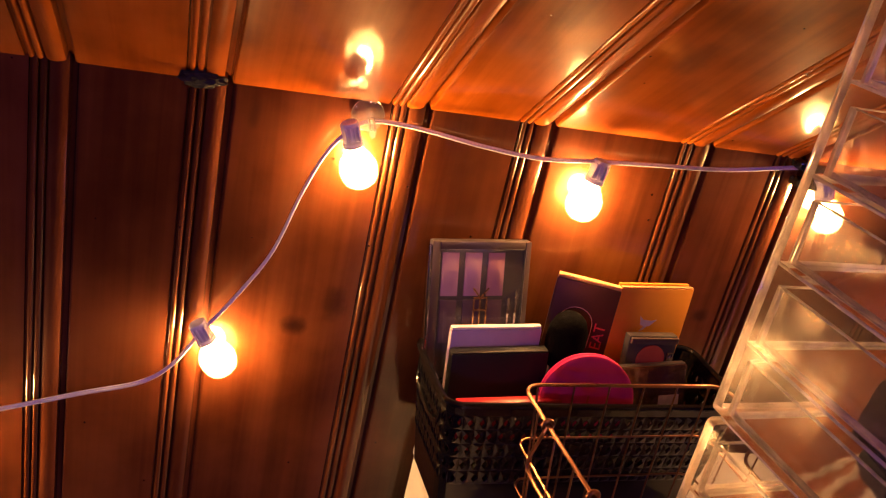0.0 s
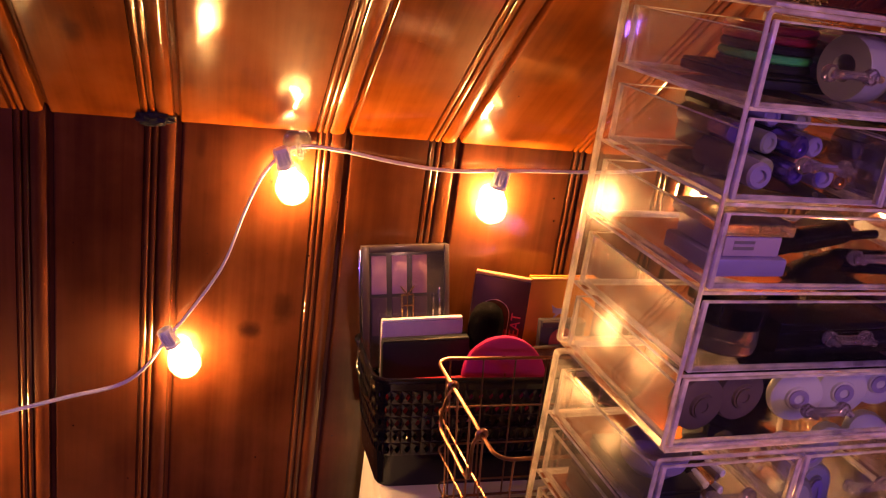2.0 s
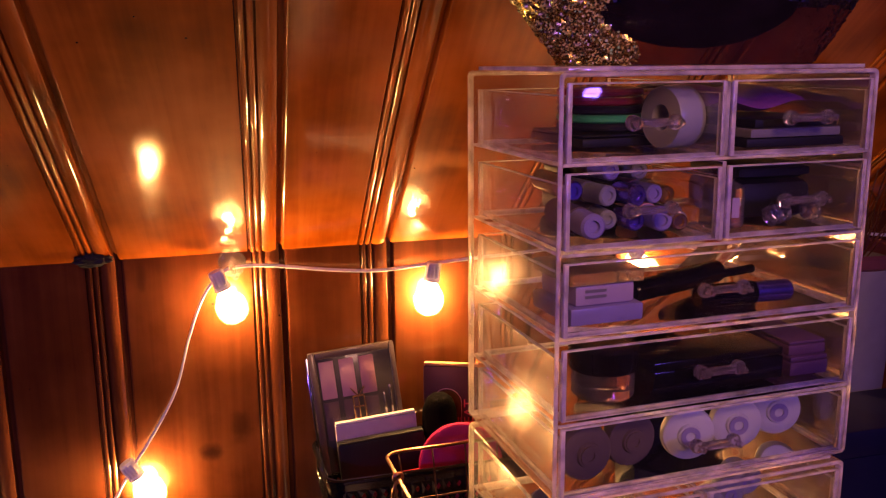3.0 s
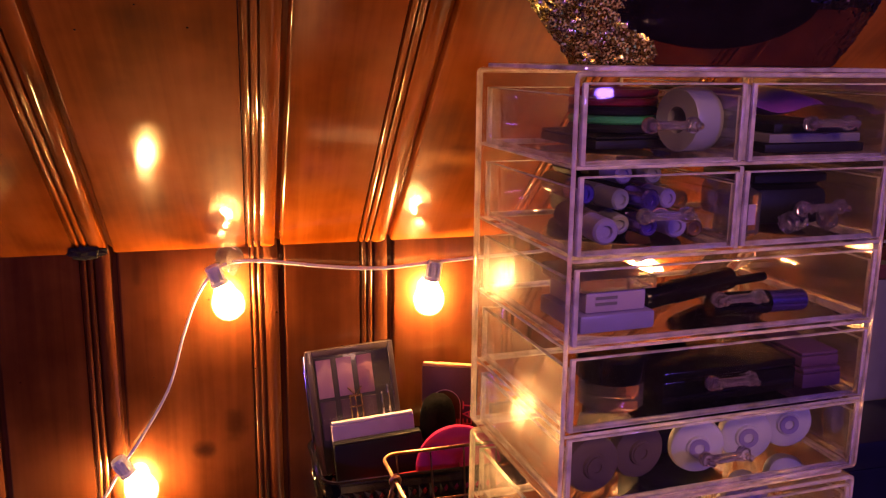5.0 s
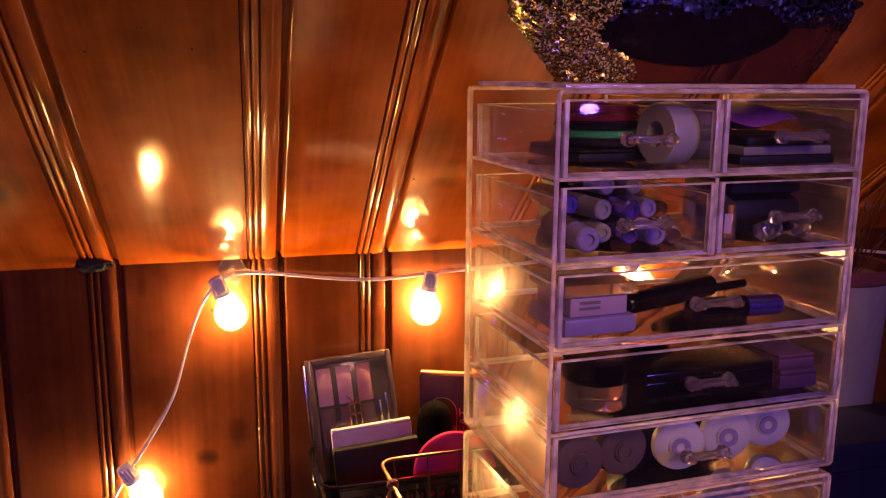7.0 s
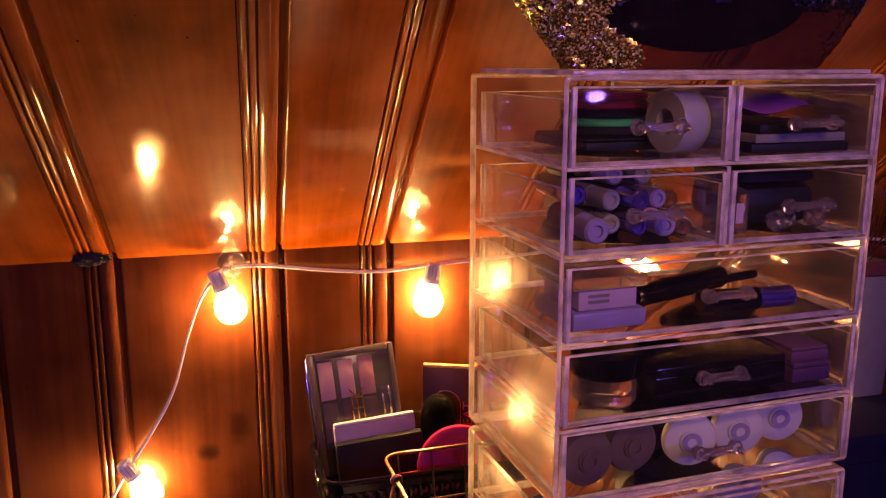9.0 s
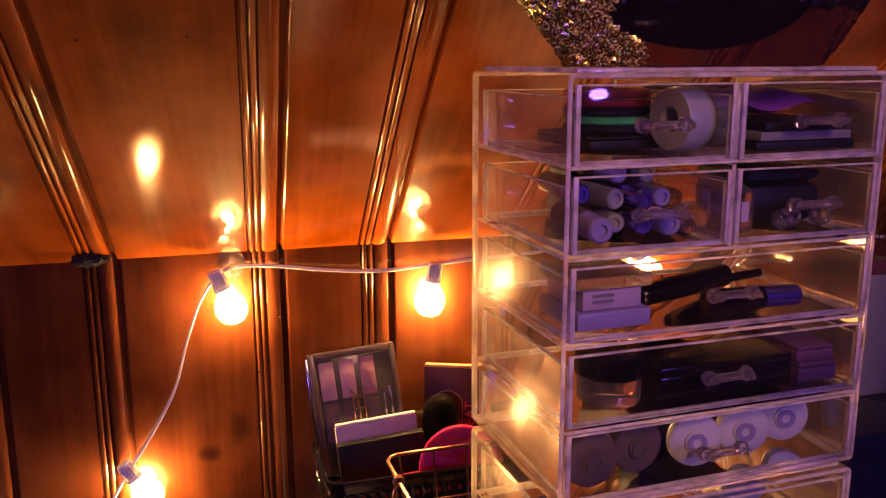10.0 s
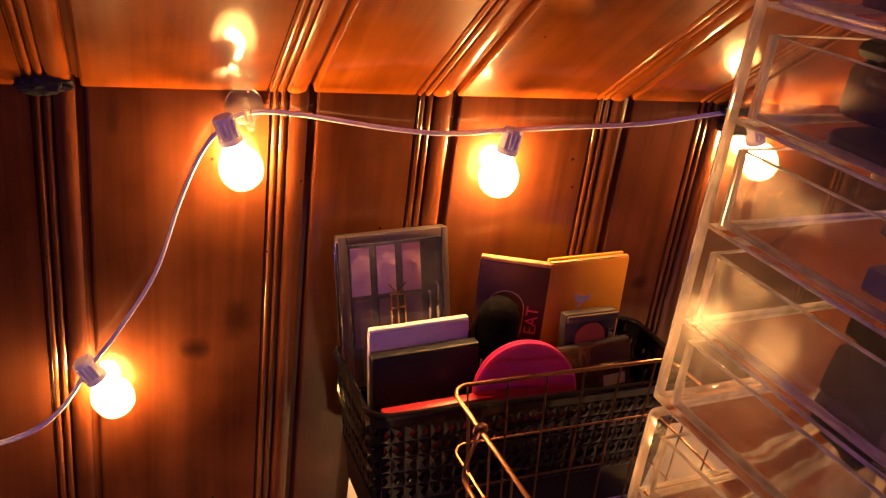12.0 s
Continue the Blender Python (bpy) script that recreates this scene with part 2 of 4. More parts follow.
M_PINK = plain("hot_pink_plastic", (0.50, 0.018, 0.13), 0.5)
M_RED = plain("red_plastic", (0.36, 0.012, 0.03), 0.35)
M_WHITECARD = plain("white_card", (0.50, 0.38, 0.54), 0.5)
M_NAVY = plain("dark_navy_card", (0.010, 0.009, 0.013), 0.5)
M_CASE = plain("dark_case", (0.05, 0.04, 0.045), 0.3, coat=0.4)
M_PANPINK = plain("pink_pan", (0.62, 0.36, 0.42), 0.7)
M_PANROSE = plain("rose_pan", (0.55, 0.27, 0.30), 0.7)
M_PANDARK = plain("plum_pan", (0.12, 0.07, 0.09), 0.6)
M_GOLD = plain("gold_foil", (0.75, 0.45, 0.2), 0.25, metal=1.0)
M_MAROON = plain("maroon_card", (0.065, 0.017, 0.010), 0.45)
M_ORANGE = plain("orange_card", (0.72, 0.28, 0.03), 0.5, scale=18, vary=0.2)
M_PEACH = plain("peach_edge", (0.60, 0.28, 0.12), 0.5)
M_LETTER = plain("red_lettering", (0.65, 0.06, 0.06), 0.5)
M_LILAC = plain("lilac_plastic", (0.30, 0.25, 0.50), 0.35)
M_PURPLE = plain("purple_metal", (0.25, 0.16, 0.7), 0.25, metal=0.9)
M_WHITE = plain("white_plastic", (0.78, 0.76, 0.80), 0.35)
# white plastic with the shade inside the drawers painted into its colour
M_SHADEWHITE = plain("shaded_white_plastic", (0.33, 0.33, 0.38), 0.3)
M_GREY = plain("grey_card", (0.22, 0.20, 0.22), 0.5)
M_TAUPE = plain("taupe_felt", (0.13, 0.09, 0.085), 0.8)
M_GREEN = plain("green_plastic", (0.05, 0.45, 0.12), 0.4)
M_PLUMPAPER = plain("plum_paper", (0.16, 0.07, 0.14), 0.5)
M_BLUE = plain("blue_card", (0.006, 0.006, 0.035), 0.5, scale=25, vary=0.4)
M_POT = plain("grey_white_ceramic", (0.28, 0.27, 0.30), 0.5)
M_RIM = plain("plum_rim", (0.16, 0.05, 0.06), 0.5)
M_LEAF = plain("green_leaf", (0.06, 0.16, 0.05), 0.5)
M_FLOOR = plain("dark_carpet", (0.06, 0.045, 0.05), 0.9, scale=200, bump=0.4)
M_PLASTER = plain("dim_room_paint", (0.10, 0.075, 0.08), 0.8)
M_GLITGOLD = glitter("iridescent_gold_film", [(0.0, (0.20, 0.13, 0.03)), (0.5, (0.50, 0.36, 0.09)), (0.8, (0.70, 0.52, 0.18)), (0.93, (0.20, 0.42, 0.18)), (1.0, (0.9, 0.72, 0.5))], 750, 0.3, 0.25)
M_GLITDARK = glitter("dark_blue_sequins", [(0.0, (0.004, 0.003, 0.006)), (0.7, (0.012, 0.010, 0.03)), (0.9, (0.05, 0.04, 0.16)), (1.0, (0.16, 0.12, 0.4))], 420, 0.6, 0.35)
M_FILM = clear_plastic("smoky_cellophane", (0.50, 0.34, 0.38), gloss_rough=0.1, ior=1.15, haze=0.05, haze_colour=(0.4, 0.25, 0.32))


# ---------------------------------------------------------------- mesh helpers
def mesh_of(name, bm, materials, smooth=False, sharp=35):
    me = bpy.data.meshes.new(name)
    bmesh.ops.recalc_face_normals(bm, faces=bm.faces)
    bm.to_mesh(me)
    bm.free()
    for m in materials if isinstance(materials, (list, tuple)) else [materials]:
        me.materials.append(m)
    if smooth:
        me.shade_smooth()
        me.set_sharp_from_angle(angle=radians(sharp))
    return me


def part(name, bm, material, parent, label="", smooth=True, m=None):
    ob = new(name, mesh_of(name, bm, material, smooth))
    ob.parent = parent
    if m is not None:
        ob.matrix_local = m
    if label:
        tagged(ob, label)
    return ob


def thing(name, m, label, category, group="", kind=""):
    ob = new(name)
    ob.empty_display_size = 0.02
    ob.matrix_world = m
    return tagged(ob, label, category, group, kind)


def solo(name, bm, material, m, label, category, group="", kind="", smooth=True):
    ob = new(name, mesh_of(name, bm, material, smooth))
    ob.matrix_world = m
    return tagged(ob, label, category, group, kind)


def box(x0, y0, z0, x1, y1, z1, bevel=0.0, bm=None, mat=0, seg=2):
    own = bmesh.new()
    bmesh.ops.create_cube(own, size=1)
    for v in own.verts:
        v.co = Vector((x0 + (v.co.x + 0.5) * (x1 - x0), y0 + (v.co.y + 0.5) * (y1 - y0), z0 + (v.co.z + 0.5) * (z1 - z0)))
    if bevel:
        bmesh.ops.bevel(own, geom=own.edges[:], offset=bevel, segments=seg, affect="EDGES", profile=0.5)
    for f in own.faces:
        f.material_index = mat
    if bm is None:
        return own
    return merge(bm, own)


def merge(bm, own, m=None):
    if m is not None:
        own.transform(m)
    me = bpy.data.meshes.new("tmp")
    own.to_mesh(me)
    own.free()
    bm.from_mesh(me)
    bpy.data.meshes.remove(me)
    return bm


def slab(x0, y0, z0, x1, y1, z1, bm=None, bevel=0.0006):
    """A sheet of acrylic as a tray: one broad clear face, its narrow cut edges material 1."""
    own = box(x0, y0, z0, x1, y1, z1, bevel, seg=3)
    size = (x1 - x0, y1 - y0, z1 - z0)
    thin = size.index(min(size))
    gone = []
    for f in own.faces:
        f.normal_update()
        broad = abs(f.normal[thin]) > 0.99
        f.material_index = 0 if broad else 1
        if broad and f.normal[thin] > 0 and f.calc_area() > 0.00004:
            gone.append(f)
    bmesh.ops.delete(own, geom=gone, context="FACES")
    return own if bm is None else merge(bm, own)


def lathe(profile, steps=32, bm=None):
    """Turns (radius, height) points round z; radius 0 closes it."""
    own = bmesh.new()
    rings = []
    for r, z in profile:
        if r < 1e-6:
            rings.append([own.verts.new((0, 0, z))])
        else:
            rings.append([own.verts.new((r * math.cos(2 * math.pi * i / steps), r * math.sin(2 * math.pi * i / steps), z)) for i in range(steps)])
    for a, b in zip(rings, rings[1:]):
        for i in range(steps):
            j = (i + 1) % steps
            if len(a) == 1 and len(b) > 1:
                own.faces.new((a[0], b[i], b[j]))
            elif len(b) == 1 and len(a) > 1:
                own.faces.new((a[i], a[j], b[0]))
            elif len(a) > 1:
                own.faces.new((a[i], a[j], b[j], b[i]))
    return own if bm is None else merge(bm, own)


def tube(points, radius, sides=8, closed=False, bm=None):
    """A round wire through the points."""
    own = bmesh.new()
    pts = [Vector(p) for p in points]
    count = len(pts)
    rings = []
    side = None
    for i, p in enumerate(pts):
        a = pts[(i - 1) % count] if closed or i else p
        b = pts[(i + 1) % count] if closed or i < count - 1 else p
        way = (b - a).normalized()
        if side is None:
            side = way.orthogonal().normalized()
        side = (side - way * side.dot(way)).normalized()
        up = way.cross(side)
        rings.append([own.verts.new(p + radius * (math.cos(2 * math.pi * k / sides) * side + math.sin(2 * math.pi * k / sides) * up)) for k in range(sides)])
    for i in range(count if closed else count - 1):
        a, b = rings[i], rings[(i + 1) % count]
        for k in range(sides):
            own.faces.new((a[k], a[(k + 1) % sides], b[(k + 1) % sides], b[k]))
    if not closed:
        own.faces.new(rings[0])
        own.faces.new(rings[-1])
    return own if bm is None else merge(bm, own)


def spline(points, steps=10):
    """A smooth line through the points."""
    p = [Vector(q) for q in points]
    p = [2 * p[0] - p[1]] + p + [2 * p[-1] - p[-2]]
    out = []
    for i in range(1, len(p) - 2):
        for k in range(steps):
            t = k / steps
            out.append(0.5 * (2 * p[i] + (p[i + 1] - p[i - 1]) * t + (2 * p[i - 1] - 5 * p[i] + 4 * p[i + 1] - p[i + 2]) * t * t + (3 * p[i] - p[i - 1] - 3 * p[i + 1] + p[i + 2]) * t ** 3))
    out.append(p[-2])
    return out


def rounded(w, d, r, steps=5):
    """The outline of a rounded rectangle, w by d, its corner at the origin."""
    pts = []
    for cx, cy, a in ((w - r, r, -90), (w - r, d - r, 0), (r, d - r, 90), (r, r, 180)):
        for k in range(steps + 1):
            t = radians(a + 90 * k / steps)
            pts.append((cx + r * math.cos(t), cy + r * math.sin(t)))
    return pts


# ---------------------------------------------------------------- the panelled wall and the sloping ceiling
WALL_Y, KINK_Z = 0.85, 1.10
JOINTS = [-0.86, -0.67, -0.49, -0.36, -0.174, -0.040, 0.1475, 0.278, 0.4565, 0.571, 0.76, 0.89, 1.08, 1.21, 1.40]


def moulding():
    """The fluted joint of a board: across, and out of the wall, in metres."""
    pts = [(0, 0), (0.0006, -0.0022), (0.0016, -0.0022)]

    def bead(a, b, h):
        return [(a + (b - a) * k / 6, h * math.sin(math.pi * k / 6) ** 0.7 - 0.0004) for k in range(7)]

    pts += bead(0.002, 0.0068, 0.0012) + [(0.0073, -0.0045), (0.0081, -0.0045)]
    pts += bead(0.0088, 0.0142, 0.0013) + [(0.0147, -0.0045), (0.0156, -0.0045)]
    pts += bead(0.0163, 0.0325, 0.0020) + [(0.0332, -0.003), (0.0342, -0.0075), (0.0380, -0.0075), (0.0402, -0.001), (0.0418, 0), (0.0426, 0)]
    return pts


def board(width, length, thick=0.018):
    """A board that stands on z=0, its face towards -y, with the moulding at its left edge."""
    line = moulding() + [(width - 0.0024, 0.0), (width - 0.0008, 0.0)]
    bm = bmesh.new()
    low = [bm.verts.new((u, -d, 0)) for u, d in line]
    high = [bm.verts.new((u, -d, length)) for u, d in line]
    for i in range(len(line) - 1):
        bm.faces.new((low[i], low[i + 1], high[i + 1], high[i]))
    bl, br = bm.verts.new((0, thick, 0)), bm.verts.new((width - 0.0008, thick, 0))
    tl, tr = bm.verts.new((0, thick, length)), bm.verts.new((width - 0.0008, thick, length))
    bm.faces.new((bl, br, tr, tl))
    bm.faces.new((low[0], high[0], tl, bl))
    bm.faces.new((low[-1], br, tr, high[-1]))
    bm.faces.new((*high, tr, tl))
    bm.faces.new((*low, br, bl))
    return bm


def wall_north():
    wall = solo("wall_north", box(JOINTS[0], WALL_Y + 0.019, 0, JOINTS[-1], WALL_Y + 0.10, KINK_Z + 0.05), M_PLASTER, pose(0, 0, 0),
                "knee wall clad in varnished pine boards with beaded joints, shade painted into their colour", "wall", kind="structure", smooth=False)
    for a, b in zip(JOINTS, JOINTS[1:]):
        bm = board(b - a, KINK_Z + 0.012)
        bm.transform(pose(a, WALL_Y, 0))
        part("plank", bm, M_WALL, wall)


def ceiling():
    bm = bmesh.new()
    # the slope climbs from the top of the wall towards the camera
    for a, b in zip(JOINTS, JOINTS[1:]):
        own = board(b - a, 1.75)
        merge(bm, own, pose(a, 0, 0))
    # it hangs a little lower towards the left, as old carpentry does
    lean = Matrix.Translation((0.2, WALL_Y, KINK_Z - 0.004)) @ Matrix.Rotation(radians(-0.9), 4, "Y") @ Matrix.Rotation(math.pi / 2 - SLOPE, 4, "X") @ Matrix.Translation((-0.203, 0, 0))
    bm.transform(Matrix(((1, 0, 0.024, 0), (0, 1, 0, 0), (0, 0, 1, 0), (0, 0, 0, 1))))
    bm.transform(lean)
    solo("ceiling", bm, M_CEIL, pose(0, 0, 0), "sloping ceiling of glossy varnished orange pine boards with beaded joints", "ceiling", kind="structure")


def plain_room():
    """The closed rest of the attic room."""
    solo("floor", box(-0.86, -2.6, -0.05, 1.4, WALL_Y + 0.1, 0), M_FLOOR, pose(0, 0, 0), "dark carpeted attic floor in shadow", "floor", kind="structure", smooth=False)
    solo("wall_south", box(-0.86, -2.7, 0, 1.4, -2.6, 2.2), M_PLASTER, pose(0, 0, 0), "dim painted wall of the room", "wall", kind="structure", smooth=False)
    solo("wall_west", box(-0.96, -2.7, 0, -0.86, WALL_Y + 0.1, 2.2), M_PLASTER, pose(0, 0, 0), "dim painted side wall of the room", "wall", kind="structure", smooth=False)
    solo("wall_east", box(1.4, -2.7, 0, 1.5, WALL_Y + 0.1, 2.2), M_PLASTER, pose(0, 0, 0), "dim painted side wall of the room", "wall", kind="structure", smooth=False)
    solo("ceiling_flat", box(-0.86, -2.7, 2.13, 1.4, -0.56, 2.2), M_PLASTER, pose(0, 0, 0), "dim flat ceiling of the attic room", "ceiling", kind="structure", smooth=False)


wall_north()
ceiling()
plain_room()


# ---------------------------------------------------------------- dresser
DESK = 0.724


def dresser():
    d = thing("dresser", pose(0.240, 0.20, 0), "white laminate dresser against the panelled wall", "dresser")
    part("top", box(0, 0, DESK - 0.022, 1.0, 0.63, DESK, 0.002), M_DRESSER, d)
    part("side_panel", box(0.001, 0.02, 0, 0.02, 0.625, DESK - 0.0225, 0.001), M_DRESSER, d)
    part("side_panel", box(0.98, 0.02, 0, 0.999, 0.625, DESK - 0.0225, 0.001), M_DRESSER, d)
    part("back_panel", box(0.021, 0.61, 0.02, 0.979, 0.62, DESK - 0.0225), M_DRESSER, d)
    for k in range(3):
        z = 0.05 + k * 0.22
        dr = part("drawer", box(0.023, 0.0, z, 0.977, 0.02, z + 0.21, 0.002), M_DRESSER, d)
        part("handle", tube(spline([(0.40, -0.001, z + 0.12), (0.42, -0.025, z + 0.12), (0.58, -0.025, z + 0.12), (0.60, -0.001, z + 0.12)], 6), 0.004), M_COPPER, dr, "metal drawer pull")


dresser()


# ---------------------------------------------------------------- string lights
BULB_Y = 0.8305
# socket top and bulb tip on the plane of the lights
BULBS = [((-0.262, 0.722), (-0.250, 0.660)), ((-0.010, 0.846), (0.028, 0.784)), ((0.107, 1.074), (0.131, 1.009)), ((0.366, 1.071), (0.356, 1.005)), ((0.624, 1.086), (0.656, 1.026))]


def string_lights():
    s = thing("string_lights", pose(0, WALL_Y - 0.004, 1.07), "string of glowing warm bulbs on a white cord", "string lights")
    inv = s.matrix_world.inverted()
    bulb = socket = None
    for (x0, z0), (x1, z1) in BULBS:
        way = Vector((x1 - x0, 0.002, z1 - z0))
        m = inv @ Matrix.Translation((x0, BULB_Y, z0)) @ way.to_track_quat("Z", "Y").to_matrix().to_4x4()
        if bulb is None:
            prof = [(0, -0.004), (0.0078, -0.004), (0.0092, -0.002), (0.0092, 0.015), (0.0100, 0.0155), (0.0100, 0.0205), (0.0072, 0.021), (0, 0.021)]
            bm = lathe(prof, 20)
            for a in (-0.006, -0.002, 0.002, 0.006):
                box(-0.0108, a - 0.001, -0.001, 0.0108, a + 0.001, 0.014, 0.0005, bm)
            socket = mesh_of("socket", bm, M_SOCKET, True)
            prof = [(0.0070, 0.0212), (0.0085, 0.024), (0.0135, 0.030), (0.0175, 0.037), (0.0188, 0.044), (0.0178, 0.052), (0.0145, 0.0585), (0.009, 0.0625), (0.004, 0.0640), (0, 0.0643)]
            bulb = mesh_of("bulb", lathe(prof, 32), M_BULBGLASS, True, 60)
            prof = [(0, 0.0245), (0.005, 0.026), (0.0088, 0.030), (0.0100, 0.036), (0.0090, 0.042), (0.005, 0.046), (0, 0.0475)]
            glow = mesh_of("filament", lathe(prof, 24), M_GLOW, True, 60)
        so = new("socket", socket)
        so.parent, so.matrix_local = s, m
        bu = new("bulb", bulb)
        bu.parent, bu.matrix_local = s, m
        bu.visible_shadow = False
        tagged(bu, "glowing warm white glass bulb")
        gl = new("filament", glow)
        gl.parent = bu
        # lit coil set off-centre towards the wall to tighten its pool of light
        gl.matrix_local = Matrix.Translation(m.to_3x3().inverted() @ Vector((0, 0.006, 0)))
    y = BULB_Y
    cord = [(-0.60, y + 0.01, 0.66), (-0.42, y, 0.69), (-0.35, y, 0.690), (-0.262, y, 0.714), (-0.20, y, 0.730), (-0.117, y, 0.757), (-0.06, y, 0.775), (-0.03, y, 0.800), (-0.006, y, 0.840), (0.02, y, 0.878), (0.052, y, 0.935),
            (0.072, y, 1.00), (0.090, y, 1.046), (0.110, y, 1.072), (0.130, y + 0.006, 1.080), (0.17, y + 0.008, 1.079), (0.24, y + 0.004, 1.071), (0.30, y, 1.068), (0.362, y, 1.073), (0.42, y + 0.004, 1.076), (0.51, y + 0.006, 1.082), (0.60, y + 0.010, 1.095),
            (0.64, y + 0.008, 1.094), (0.72, y, 1.072), (0.80, y - 0.01, 1.062), (0.90, y, 1.085), (1.1, y, 1.07), (1.3, y, 1.08)]
    local = [inv @ Vector(p) for p in cord]
    two = bmesh.new()
    line = spline(local, 8)
    tube([p + Vector((0, 0.0011, 0.0007)) for p in line], 0.0013, 7, bm=two)
    tube([p + Vector((0, -0.0011, -0.0007)) for p in line], 0.0013, 7, bm=two)
    part("cord", two, M_CORD, s, "thin white two-strand cord")


def wall_fixings():
    # clear adhesive hook above the second bulb
    h = thing("cord_hook", pose(0.125, WALL_Y - 0.001, 1.082), "clear adhesive plastic hook holding the cord", "hook")
    pad = lathe([(0, 0), (0.0155, 0), (0.0162, 0.001), (0.0155, 0.0035), (0.012, 0.005), (0, 0.0055)], 32)
    pad.transform(Matrix.Rotation(math.pi / 2, 4, "X"))
    part("base", pad, M_CLIPCLEAR, h)
    part("hook_arm", tube(spline([(0.0, -0.004, 0.006), (0.0, -0.018, 0.004), (0.002, -0.026, -0.004), (0.004, -0.024, -0.012), (0.006, -0.014, -0.012)], 6), 0.0032), M_CLIPCLEAR, h)
    # black clips on the cord where the panelling meets the slope
    c = thing("cord_clip", pose(0.606, WALL_Y - 0.001, 1.088), "black plastic clip pinning the cord to the wall", "clip")
    part("jaw", box(-0.017, -0.020, 0.006, 0.017, 0, 0.016, 0.003), M_BLACK, c)
    part("jaw", box(-0.012, -0.020, -0.014, 0.020, 0, -0.004, 0.003), M_BLACK, c)
    bm = bmesh.new()
    bmesh.ops.create_icosphere(bm, subdivisions=4, radius=1)
    for v in bm.verts:
        k = 1 + 0.35 * noise.noise(v.co * 2.3) + 0.2 * noise.noise(v.co * 6)
        v.co = Vector((v.co.x * 0.017 * k, v.co.y * 0.0055 * k, v.co.z * 0.0075 * k))
    solo("dark_lump", bm, M_TACK, pose(-0.029, WALL_Y - 0.013, 1.097) @ Matrix.Scale(1.15, 4), "blackened lump of old putty on a board joint", "putty")


string_lights()
wall_fixings()


# ---------------------------------------------------------------- acrylic drawer towers
TW, TD, ROW, TH = 0.2455, 0.166, 0.0582, 0.2935
T_AT = pose(0.347, 0.315, 0, 0, 0, 7)
T = 0.0032


def drawer_panels(w, h, d):
    """The five sheets of an open acrylic drawer, its front at y=0, with milky bars for its glinting ends."""
    return [("front_panel", slab(0, 0, 0, w, T, h, bevel=0.0012)), ("side_panel", slab(0, T + 0.0002, 0.0, T, d - T, h - 0.008)),
            ("side_panel", slab(w - T, T + 0.0002, 0.0, w, d - T, h - 0.008)), ("bottom", slab(T + 0.0002, T + 0.0002, 0, w - T - 0.0002, d - T, T)),
            ("back_panel", slab(0, d - T + 0.0002, 0, w, d, h - 0.008)),
            ("edge_bar", box(0, -0.0006, 0.0005, 0.0030, -0.0001, h - 0.0005, 0.0002)), ("edge_bar", box(w - 0.0030, -0.0006, 0.0005, w, -0.0001, h - 0.0005, 0.0002))]


def dumbbell():
    """A clear pull: two round feet on stems and a bar between them."""
    bm = bmesh.new()
    for x in (-0.018, 0.018):
        foot = lathe([(0, 0), (0.0052, 0), (0.0062, 0.0015), (0.0062, 0.0055), (0.005, 0.007), (0.0028, 0.0072), (0.0028, 0.014), (0, 0.0145)], 16)
        merge(bm, foot, Matrix.Translation((x, -0.0002, 0)) @ Matrix.Rotation(math.pi / 2, 4, "X"))
    box(-0.014, -0.0075, -0.0032, 0.013, -0.0035, 0.0032, 0.001, bm)
    box(-0.012, -0.0125, -0.0015, 0.012, -0.0095, 0.0015, 0.0008, bm)
    return bm


